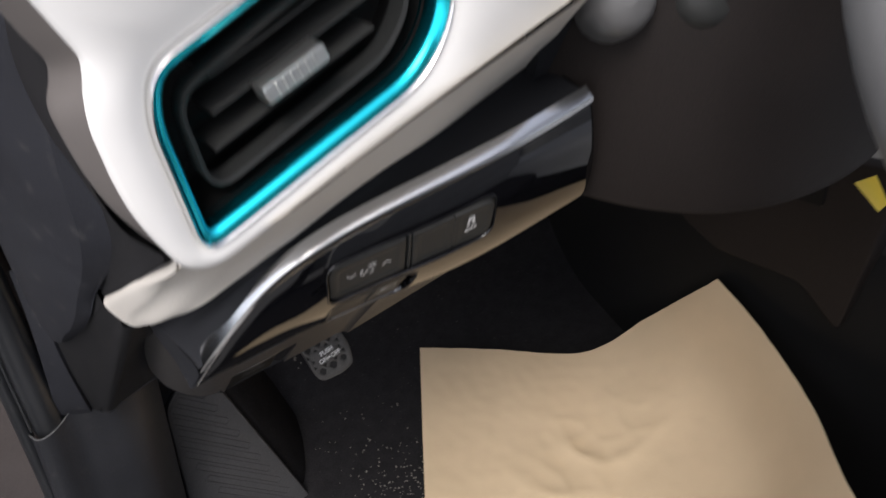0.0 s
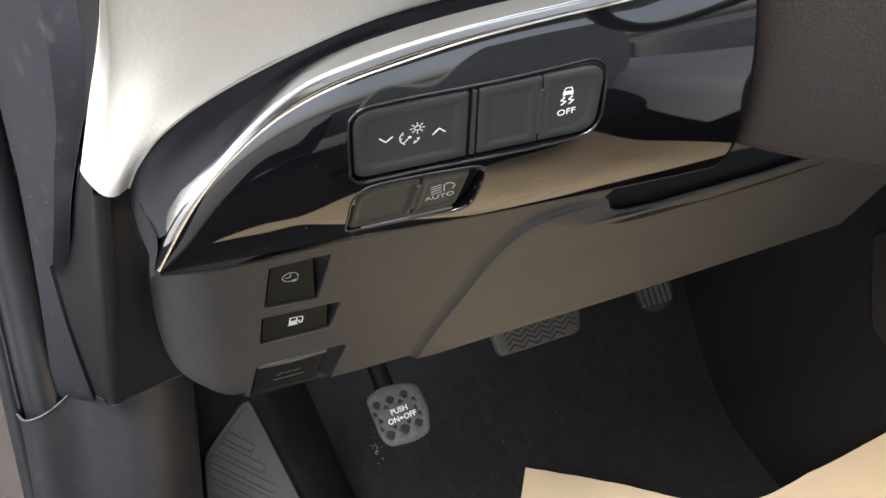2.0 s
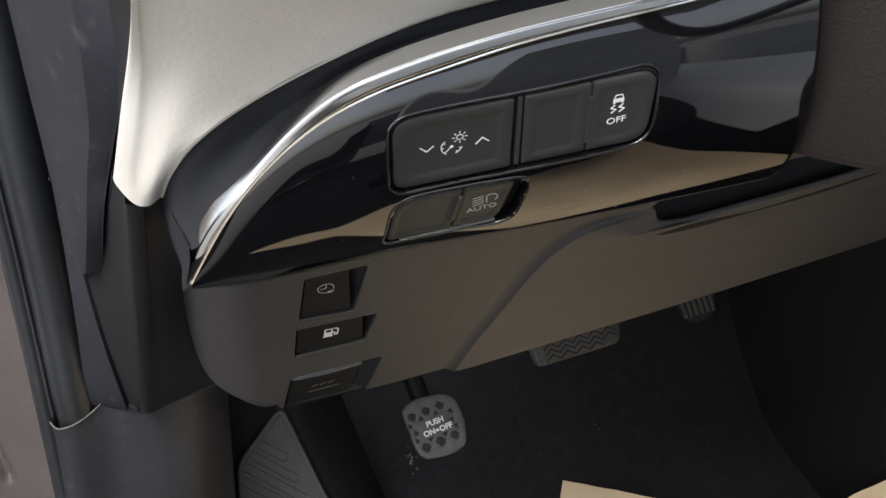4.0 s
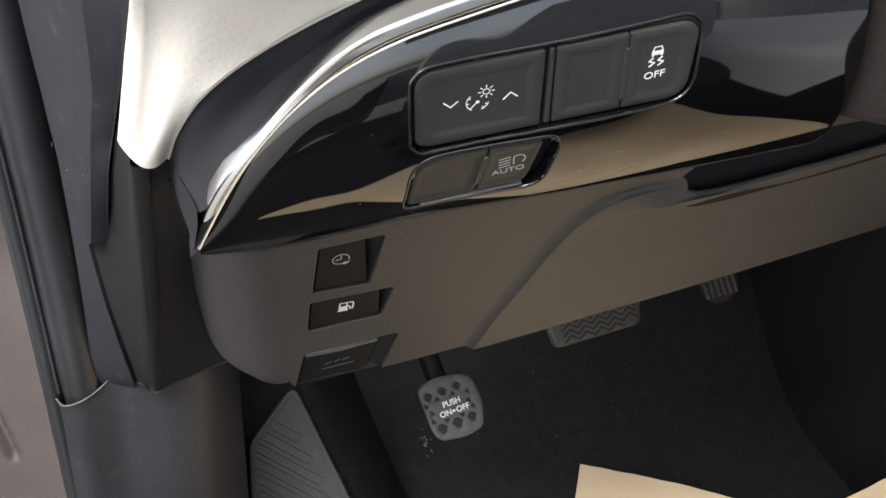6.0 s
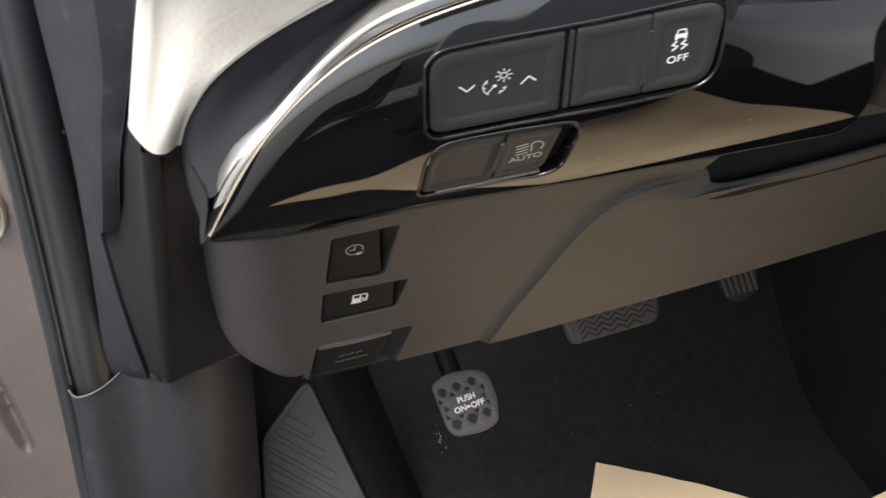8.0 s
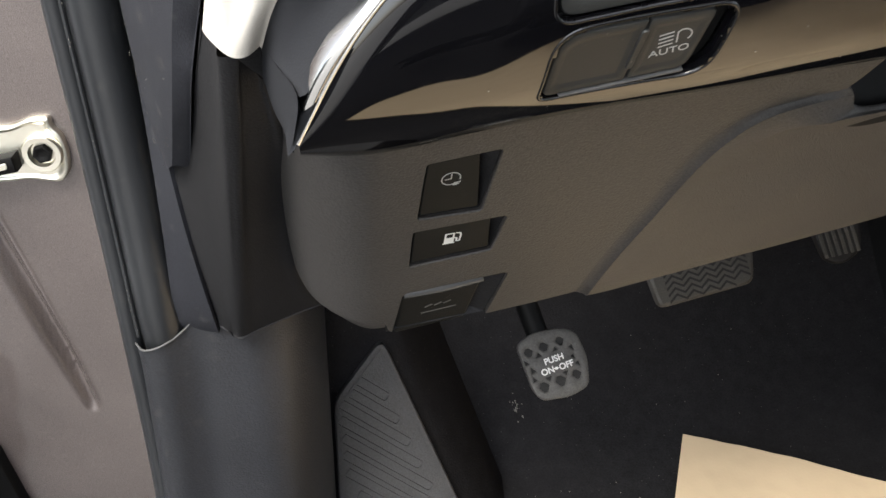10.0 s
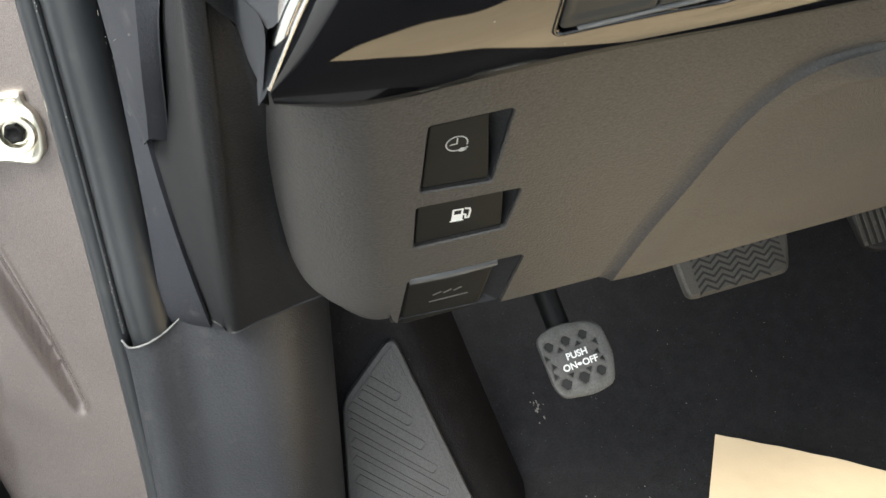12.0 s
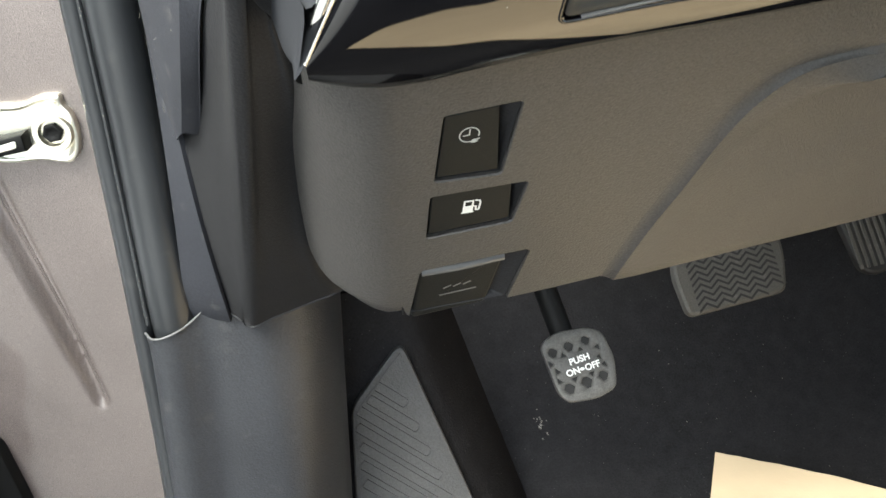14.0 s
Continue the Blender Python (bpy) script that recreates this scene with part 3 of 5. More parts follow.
sheet(bm, [[VT.xz(x + 0.0006 - out * w, z - down * w, -0.0030 - deep * (0.4 + 0.6 * w)) for x, z, w in flank] for out, down, deep in ((0.0, 0.0, 0.0), (0.0036, 0.004, 0.012), (0.0071, 0.008, 0.027), (0.0071, 0.008, 0.037))], 4, 4)
part("flank", bm, TAUPE_TRIM, surround, "taupe side of the vent surround")
bm = bmesh.new()
inner = grow(ring_line, -0.0074)
loops(bm, [VT.ring(inner, -0.012), VT.ring(inner, -0.05)])
vent = part("air_vent", bm, HOLE, dash, "air vent with teal and chrome rings")
bm = bmesh.new()
loops(bm, [VT.ring(grow(ring_line, 0.0013), -0.02), VT.ring(grow(ring_line, 0.0013), 0.0010), VT.ring(grow(ring_line, 0.0003), 0.0022), VT.ring(grow(ring_line, -0.0008), 0.0010), VT.ring(grow(ring_line, -0.0012), -0.006), VT.ring(grow(ring_line, -0.0012), -0.02)], cap_last=False)
part("bright_ring", bm, CHROME, vent, "thin chrome ring", angle=50)
bm = bmesh.new()
loops(bm, [VT.ring(grow(ring_line, -0.0010), -0.003), VT.ring(grow(ring_line, -0.0020), 0.0002), VT.ring(grow(ring_line, -0.0050), -0.0012), VT.ring(grow(ring_line, -0.0068), -0.0050), VT.ring(grow(ring_line, -0.0075), -0.016)], cap_last=False)
part("teal_ring", bm, TEAL, vent, "metallic teal ring", angle=60)
bm = bmesh.new()
frame_line = round_poly([VT.flat(VT.xz(x, z)) for x, z in ((0.0925, 0.7830), (0.1930, 0.8180), (0.2090, 0.8390), (0.2030, 0.8740), (0.1400, 0.8520), (0.0870, 0.8290))], 0.012, 5)
loops(bm, [VT.ring(grow(frame_line, 0.0035), -0.02), VT.ring(grow(frame_line, 0.0035), -0.010), VT.ring(grow(frame_line, 0.0028), -0.009), VT.ring(grow(frame_line, 0.0005), -0.010), VT.ring(grow(frame_line, 0.0005), -0.022)], cap_last=False)
part("vent_frame", bm, CONSOLE, vent, "dark grey vent frame")
tilt_u = (VT.flat(VT.xz(0.19, 0.823)) - VT.flat(VT.xz(0.092, 0.790))).normalized()
for k in range(3):
    c = VT.flat(VT.xz(0.146, 0.8130 + 0.0165 * k))
    nrm = Vector((-tilt_u.y, tilt_u.x))
    bm = bmesh.new()
    half = 0.050 - 0.003 * k
    slab(bm, VT, [c + tilt_u * half * sx + nrm * 0.0008 * sy for sx, sy in ((-1, -1), (1, -1), (1, 1), (-1, 1))], -0.045, -0.017, 0.0004)
    part("slat", bm, SWITCH, vent)
c = VT.flat(VT.xz(0.1405, 0.8255))
bm = bmesh.new()
slab(bm, VT, round_poly([c + tilt_u * 0.0185 * sx + Vector((-tilt_u.y, tilt_u.x)) * 0.0048 * sy for sx, sy in ((-1, -1), (1, -1), (1, 1), (-1, 1))], 0.002), -0.015, -0.003, 0.0012)
for k in range(6):
    d = c + tilt_u * (-0.011 + 0.0044 * k)
    slab(bm, VT, [d + tilt_u * 0.0007 * sx + Vector((-tilt_u.y, tilt_u.x)) * 0.0038 * sy for sx, sy in ((-1, -1), (1, -1), (1, 1), (-1, 1))], -0.004, -0.0020, 0.0003)
part("slider", bm, SLIDER, vent, "ribbed chrome vent slider")

# dark side of the dash, between the cream pad and the pillar
bm = bmesh.new()
near = [(0.0250, 0.388, 0.905), (0.0420, 0.386, 0.850), (0.0385, 0.379, 0.808), (0.0470, 0.372, 0.765), (0.0630, 0.377, 0.735), (0.0570, 0.418, 0.693), (0.0455, 0.462, 0.650), (0.036, 0.505, 0.612)]
sheet(bm, [near, [Vector(p) + V(-0.004, 0.03, 0.0) for p in near], [V(0.040, 0.56, 0.93), V(0.034, 0.56, 0.86), V(0.030, 0.56, 0.80), V(0.027, 0.565, 0.76), V(0.025, 0.57, 0.72), V(0.022, 0.58, 0.68), V(0.018, 0.59, 0.64), V(0.014, 0.60, 0.60)]], 5, 5)
part("dash_side", bm, CAP, dash, "dark plastic side of the dash")

# dash top behind the surround
bm = bmesh.new()
sheet(bm, [[(0.03, 0.385, 0.92), (0.75, 0.42, 0.95), (1.45, 0.42, 0.93)], [(0.02, 0.55, 0.93), (0.75, 0.6, 0.96), (1.45, 0.6, 0.94)], [(0.02, 1.12, 0.86), (0.75, 1.12, 0.90), (1.45, 1.12, 0.86)]], 5, 5)
sheet(bm, [[(0.33, 0.415, 0.945), (0.75, 0.43, 0.95), (1.45, 0.42, 0.93)], [(0.345, 0.455, 0.74), (0.75, 0.47, 0.74), (1.45, 0.46, 0.74)], [(0.36, 0.50, 0.62), (0.75, 0.51, 0.62), (1.45, 0.50, 0.62)]], 5, 5)
part("dash_top", bm, DARK_SOFT, dash, "dark soft dash top", thick=0.01)

# moulded knee panel with its pockets
POCKETS = [
    (((0.1253, 0.5416), (0.1623, 0.5449), (0.1563, 0.5009), (0.1222, 0.5015)), ((0.1256, 0.5405), (0.1522, 0.5430), (0.1556, 0.5022), (0.1228, 0.5022))),
    (((0.1205, 0.4911), (0.1720, 0.4925), (0.1663, 0.4636), (0.1192, 0.4604)), ((0.1210, 0.4903), (0.1640, 0.4918), (0.1658, 0.4648), (0.1198, 0.4612))),
    (((0.1161, 0.4334), (0.1810, 0.4375), (0.1705, 0.3940), (0.1105, 0.3930)), ((0.1165, 0.4325), (0.1690, 0.4355), (0.1600, 0.3960), (0.1112, 0.3945))),
]
SWOOSH = [(0.2330, 0.3985), (0.2440, 0.4400), (0.2559, 0.4735), (0.2660, 0.5040), (0.2780, 0.5270), (0.2959, 0.5424), (0.3200, 0.5480), (0.3480, 0.5520)]
bm = bmesh.new()
curve = [(p.x, p.y) for p in crom([(x, z, 0) for x, z in SWOOSH], 5)]
outer = kn([(0.106, 0.600), (0.106, 0.404), (0.1075, 0.3965), (0.1088, 0.3938), (0.1102, 0.3922), (0.1158, 0.4310), (0.1180, 0.4338), (0.1785, 0.4376), (0.1808, 0.4355), (0.1722, 0.3930), (0.2000, 0.3950)] + curve + [(0.3530, 0.5580), (0.3600, 0.5690), (0.4000, 0.5750), (0.7000, 0.5900), (0.7000, 0.6000)])
openings = [round_poly(kn(p[0]), 0.0022, 4) for p in POCKETS]
plate(bm, KN, outer, openings[:2], 0.004, 0.0007, 0.0)
for op in openings[:2]:
    loops(bm, [KN.ring(op, -0.0007), KN.ring(op, -0.003)], cap_last=False)
# rounded left end of the panel
prof = [(0.1062, 0.0), (0.1045, 0.0), (0.1010, -0.0001), (0.0950, -0.0008), (0.0870, -0.0034), (0.0780, -0.0085), (0.0700, -0.0155), (0.0640, -0.0240), (0.0600, -0.0345), (0.0580, -0.0470), (0.0580, -0.0700)]
rows = []
for z, sink, shift in ((0.600, 0, 0.004), (0.53, 0, 0.002), (0.46, 0, 0), (0.415, 0, 0.001), (0.403, 0.0004, 0.003), (0.3955, 0.0025, 0.008), (0.3915, 0.0075, 0.013), (0.3905, 0.018, 0.017), (0.392, 0.05, 0.020)):
    rows.append([KN.xz(x + shift * (0.106 - x) / 0.04, z + 0.010 * max(0, (0.100 - x) / 0.033) ** 2 * (z < 0.41), w - sink) for x, w in prof])
sheet(bm, rows, 4, 4)
# rounded lower lip
for lip in ([(0.1062, 0.3945), (0.1085, 0.3938), (0.1102, 0.3922)], [(0.1722, 0.3930), (0.2000, 0.3950), (0.2330, 0.3985)]):
    sheet(bm, [[KN.xz(x, z, w) + V(0, 0, dz) for x, z in lip] for w, dz in ((0.0, 0), (-0.0012, -0.0008), (-0.004, -0.0016), (-0.012, -0.001), (-0.05, 0.01))], 4, 3)
# hollowed right part
rows = []
for k, (x, z) in enumerate(SWOOSH):
    f = k / (len(SWOOSH) - 1)
    end = V(0.70, 0.655 - 0.10 * f, 0.412 + 0.15 * f)
    s = KN.xz(x, z)
    rows.append([s, s + V(0.0024, 0, -0.0006) + KN.n * 0.0001, s + V(0.0048, 0, -0.0012) + KN.n * 0.0006, s + V(0.0076, 0, -0.0018) + KN.n * 0.0019, s + V(0.0084, 0, -0.0020) + KN.n * 0.0021] + [s.lerp(end, g) + KN.n * (0.0021 - 0.0022 * g) + V(0, 0, -0.004 * (1 - f)) for g in (0.05, 0.08, 0.14, 0.26, 0.5)] + [end])
rows[-1] = [KN.xz(0.3480, 0.5520), KN.xz(0.3495, 0.5512, 0.0001), KN.xz(0.3510, 0.5500, 0.0005), KN.xz(0.3535, 0.5475, 0.0010), KN.xz(0.3545, 0.5462, 0.0012), KN.xz(0.3590, 0.5385, 0.0020), KN.xz(0.3680, 0.5348, 0.0026), KN.xz(0.3860, 0.5352, 0.0030), KN.xz(0.4200, 0.5392, 0.0030), KN.xz(0.5200, 0.5520, 0.0010), V(0.70, 0.560, 0.566)]
for k, drop in ((-2, 0.013), (-3, 0.008), (-4, 0.004)):
    for i in (5, 6, 7, 8, 9):
        rows[k][i] = rows[k][i] + V(0, 0, -drop)
sheet(bm, rows, 5, 4)
low = rows[0]
sheet(bm, [[p for p in low], [p + V(0, 0.004, -0.002) for p in low], [p + V(0, 0.012, -0.001) for p in low], [p + V(0, 0.06, 0.01) for p in low]], 5, 3)
top = rows[-1]
sheet(bm, [[p for p in top], [p + V(0, 0.0015, 0.0016) for p in top], [p + V(0, 0.0035, 0.0018) for p in top], [p + V(0, 0.0050, 0.0) for p in top]], 5, 3)
knee = part("knee_panel", bm, KNEE, dash, "grained charcoal knee panel", angle=40)
# Inside of the grip recess, made black to stand for its shade.
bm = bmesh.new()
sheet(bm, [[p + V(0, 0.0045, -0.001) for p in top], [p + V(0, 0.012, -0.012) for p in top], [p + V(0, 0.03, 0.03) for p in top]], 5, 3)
part("recess_shade", bm, HOLE, knee, "inside of the grip recess, coloured black for its shade", thick=0.001)
# Pocket walls get a darker plastic, standing in for the shade inside.
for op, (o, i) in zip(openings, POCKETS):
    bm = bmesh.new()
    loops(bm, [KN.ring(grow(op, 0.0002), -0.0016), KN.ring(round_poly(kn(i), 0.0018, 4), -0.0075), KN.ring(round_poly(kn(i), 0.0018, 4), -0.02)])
    part("pocket", bm, CAP, knee, "pocket walls coloured darker for the shade inside")
# Black sheet behind the panel gaps, its colour standing for shade.
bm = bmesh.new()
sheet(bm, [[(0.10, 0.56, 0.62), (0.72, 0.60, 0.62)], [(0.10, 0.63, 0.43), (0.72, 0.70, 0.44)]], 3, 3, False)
part("backing", bm, HOLE, dash, "black sheet standing in for shade inside the dash", thick=0.004)

# end cap of the dash
bm = bmesh.new()
cap_rows = []
SEAM = [(0.0563, 0.4900, 0.5910), (0.0606, 0.5150, 0.5540), (0.0590, 0.5490, 0.5180), (0.0572, 0.5710, 0.4840), (0.0556, 0.5890, 0.4480), (0.0600, 0.6130, 0.4080), (0.0690, 0.6390, 0.3780)]
for k in range(7):
    f = k / 6
    r = V(0.0458, 0.4735, 0.6068).lerp(V(0.0125, 0.6280, 0.3665), f)
    q = Vector(SEAM[k])
    sag = 0.002 if k else 0.006
    left = V(*((0.0342, 0.4975, 0.6130), (0.0228, 0.5290, 0.5750), (0.0122, 0.5650, 0.5330), (-0.0035, 0.6010, 0.4970), (-0.0040, 0.6130, 0.4500), (-0.0024, 0.6230, 0.4100), (-0.0005, 0.6320, 0.3755))[k])
    cap_rows.append([left + V(-0.003, 0.030, 0) if k < 3 else left + V(-0.006, 0.008, 0), left + V(-0.0006, 0.0020, 0), left, left.lerp(r, 0.5) + V(-0.0006, -0.0006, 0), r + V(-0.0062, 0.0040, 0), r + V(-0.0022, 0.0006, 0), r + V(0.0022, 0.0004, 0), r.lerp(q, 0.2) + V(0, 0.001, 0), r.lerp(q, 0.45) + V(0, sag * 0.5, 0), r.lerp(q, 0.75) + V(0, sag * 0.5, 0), q, q + V(0.010, 0.012, 0)])
sheet(bm, cap_rows, 4, 4)
# shoulder below the tip of the cream pad
tip, corner, foot = V(0.0462, 0.4737, 0.6070), V(0.0574, 0.4735, 0.6095), Vector(SEAM[0])
sheet(bm, [[V(0.0462, 0.4765, 0.6110), V(0.0515, 0.4765, 0.6120), V(0.0574, 0.4765, 0.6140)], [tip, V(0.0515, 0.4735, 0.6078), corner], [tip.lerp(foot, 0.3) + V(0, 0.001, 0), tip.lerp(foot, 0.6) + V(0, -0.001, 0.001), corner.lerp(foot, 0.5)], [tip.lerp(foot, 0.6) + V(0, 0.003, 0), tip.lerp(foot, 0.85) + V(0, 0.002, 0), foot]], 4, 4)
low = cap_rows[-1]
sheet(bm, [low, [Vector(p) + V(0, 0.002, -0.0015) for p in low], [Vector(p) + V(0, 0.03, 0.0) for p in low]], 4, 2)
part("end_cap", bm, CAP, dash, "dark ridged plastic end cap", angle=55)
bm = bmesh.new()
sheet(bm, [[(-0.0150, 0.6250, 0.5650), (-0.0050, 0.6060, 0.5650)], [(-0.0170, 0.6250, 0.5120), (-0.0050, 0.6030, 0.5120)], [(-0.0220, 0.6330, 0.4500), (-0.0044, 0.6150, 0.4480)], [(-0.0290, 0.6400, 0.3820), (-0.0018, 0.6330, 0.3755)], [(-0.0290, 0.6480, 0.3805), (-0.0018, 0.6460, 0.3745)]], 4, 4)
part("facet", bm, PILLAR, dash, "lighter triangular facet", thick=0.003)


# ---- switches ----
bm = bmesh.new()
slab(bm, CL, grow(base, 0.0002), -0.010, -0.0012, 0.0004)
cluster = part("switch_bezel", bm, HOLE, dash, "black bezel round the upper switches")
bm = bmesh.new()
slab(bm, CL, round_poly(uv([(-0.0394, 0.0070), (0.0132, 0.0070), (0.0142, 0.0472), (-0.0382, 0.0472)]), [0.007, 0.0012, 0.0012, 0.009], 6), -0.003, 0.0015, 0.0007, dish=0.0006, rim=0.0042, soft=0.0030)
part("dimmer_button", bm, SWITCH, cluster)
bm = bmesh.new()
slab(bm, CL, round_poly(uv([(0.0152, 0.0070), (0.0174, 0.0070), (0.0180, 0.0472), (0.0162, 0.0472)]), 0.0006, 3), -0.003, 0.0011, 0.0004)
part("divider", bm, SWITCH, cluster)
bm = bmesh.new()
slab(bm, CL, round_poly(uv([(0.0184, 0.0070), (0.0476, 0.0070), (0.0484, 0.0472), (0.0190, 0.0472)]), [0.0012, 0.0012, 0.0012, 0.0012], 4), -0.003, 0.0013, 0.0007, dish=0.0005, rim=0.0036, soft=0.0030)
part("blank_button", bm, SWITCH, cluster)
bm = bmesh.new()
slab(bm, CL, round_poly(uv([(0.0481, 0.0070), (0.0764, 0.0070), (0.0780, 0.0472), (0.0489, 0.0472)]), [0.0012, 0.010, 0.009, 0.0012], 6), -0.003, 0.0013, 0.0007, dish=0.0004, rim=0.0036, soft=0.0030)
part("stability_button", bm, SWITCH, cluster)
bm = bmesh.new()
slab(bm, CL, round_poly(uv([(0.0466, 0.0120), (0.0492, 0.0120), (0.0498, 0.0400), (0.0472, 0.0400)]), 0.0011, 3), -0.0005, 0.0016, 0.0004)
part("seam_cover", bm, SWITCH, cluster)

TOPW = 0.00095
bm = bmesh.new()
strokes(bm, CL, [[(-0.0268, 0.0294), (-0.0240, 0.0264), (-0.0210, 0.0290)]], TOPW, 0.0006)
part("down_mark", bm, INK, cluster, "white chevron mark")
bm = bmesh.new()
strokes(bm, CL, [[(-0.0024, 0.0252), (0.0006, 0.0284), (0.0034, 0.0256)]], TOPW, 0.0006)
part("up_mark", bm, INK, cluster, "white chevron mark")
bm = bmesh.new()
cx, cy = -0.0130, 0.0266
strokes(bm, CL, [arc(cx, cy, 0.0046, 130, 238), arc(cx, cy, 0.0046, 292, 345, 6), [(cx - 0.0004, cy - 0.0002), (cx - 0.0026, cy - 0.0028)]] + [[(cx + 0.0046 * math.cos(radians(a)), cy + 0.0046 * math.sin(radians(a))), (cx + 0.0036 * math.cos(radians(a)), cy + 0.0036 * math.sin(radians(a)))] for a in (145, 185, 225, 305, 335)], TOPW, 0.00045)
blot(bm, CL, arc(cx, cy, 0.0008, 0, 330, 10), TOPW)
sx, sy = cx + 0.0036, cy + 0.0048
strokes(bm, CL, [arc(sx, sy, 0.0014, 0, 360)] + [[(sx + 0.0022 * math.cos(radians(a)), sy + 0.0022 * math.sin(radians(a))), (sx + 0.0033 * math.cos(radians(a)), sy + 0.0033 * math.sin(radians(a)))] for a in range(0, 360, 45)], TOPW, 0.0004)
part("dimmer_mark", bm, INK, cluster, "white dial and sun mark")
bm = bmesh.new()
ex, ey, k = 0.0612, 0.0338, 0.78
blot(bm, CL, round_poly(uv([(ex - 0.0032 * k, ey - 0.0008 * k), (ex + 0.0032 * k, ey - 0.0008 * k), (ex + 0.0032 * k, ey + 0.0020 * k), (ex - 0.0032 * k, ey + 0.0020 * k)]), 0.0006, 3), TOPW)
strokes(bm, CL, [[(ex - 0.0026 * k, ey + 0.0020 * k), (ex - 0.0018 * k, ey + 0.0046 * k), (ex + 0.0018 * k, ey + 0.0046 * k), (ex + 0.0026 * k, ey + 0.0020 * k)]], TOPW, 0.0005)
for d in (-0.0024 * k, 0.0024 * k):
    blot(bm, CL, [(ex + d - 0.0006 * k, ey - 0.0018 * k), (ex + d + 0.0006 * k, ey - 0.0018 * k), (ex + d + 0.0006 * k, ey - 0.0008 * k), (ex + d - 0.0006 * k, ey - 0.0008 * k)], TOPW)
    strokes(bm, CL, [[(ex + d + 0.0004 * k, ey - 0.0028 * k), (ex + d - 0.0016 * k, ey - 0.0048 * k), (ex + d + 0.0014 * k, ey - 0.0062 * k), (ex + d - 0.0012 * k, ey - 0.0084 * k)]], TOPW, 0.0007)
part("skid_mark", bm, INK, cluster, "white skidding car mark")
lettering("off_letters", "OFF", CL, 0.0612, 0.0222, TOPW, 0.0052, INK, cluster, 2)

# lower pair of switches, on the tilted lower face
bm = bmesh.new()
slab(bm, LO, grow(pocket, 0.0002), -0.010, -0.0052, 0.0004)
pair = part("lower_bezel", bm, HOLE, dash, "black bezel round the lower switches")
bm = bmesh.new()
slab(bm, LO, round_poly(uv([(-0.0364, -0.0154), (-0.0050, -0.0154), (0.0015, 0.0156), (-0.0296, 0.0158)]), [0.004, 0.001, 0.001, 0.011], 6), -0.0070, -0.0006, 0.0008, dish=0.0006, rim=0.0026, soft=0.0026)
part("blank_button", bm, SWITCH, pair)
bm = bmesh.new()
slab(bm, LO, round_poly(uv([(-0.0042, -0.0146), (0.0186, -0.0148), (0.0262, 0.0146), (0.0023, 0.0152)]), [0.001, 0.006, 0.004, 0.001], 6), -0.0070, -0.0006, 0.0008, dish=0.0005, rim=0.0026, soft=0.0026)
part("headlamp_button", bm, SWITCH, pair)
bm = bmesh.new()
slab(bm, LO, round_poly(uv([(-0.0056, -0.0080), (-0.0030, -0.0080), (0.0018, 0.0110), (-0.0008, 0.0110)]), 0.0010, 3), -0.003, 0.0004, 0.0004)
part("seam_cover", bm, SWITCH, pair)
bm = bmesh.new()
slab(bm, LO, round_poly(uv([(-0.0300, -0.0166), (0.0170, -0.0160), (0.0176, -0.0151), (-0.0296, -0.0157)]), 0.0003, 3), -0.004, 0.0002, 0.0003)
part("sill", bm, WORN_GLINT, pair, "rubbed glossy sill below the lower switches")
bm = bmesh.new()
slab(bm, LO, round_poly(uv([(0.0125, 0.0110), (0.0185, 0.0110), (0.0190, 0.0124), (0.0130, 0.0124)]), 0.0005, 3), -0.003, -0.0008, 0.0002)
part("indicator_lamp", bm, HOLE, pair, "unlit indicator lamp")
bm = bmesh.new()
hx, hy, hw = 0.0136, 0.0020, -0.0011
strokes(bm, LO, [[(hx - 0.0072, hy + 0.0034 - 0.0020 * k), (hx - 0.0022, hy + 0.0042 - 0.0020 * k)] for k in range(4)] + [[(hx - 0.0006, hy - 0.0016), (hx - 0.0006, hy + 0.0036), (hx + 0.0006, hy + 0.0046)] + arc(hx + 0.0016, hy + 0.0016, 0.0030, 85, -50, 8)], hw, 0.00055)
part("headlamp_mark", bm, GREY_INK, pair, "grey headlamp mark")
lettering("auto_letters", "AUTO", LO, 0.0108, -0.0036, hw, 0.0047, GREY_INK, pair, 3, stretch=1.15)

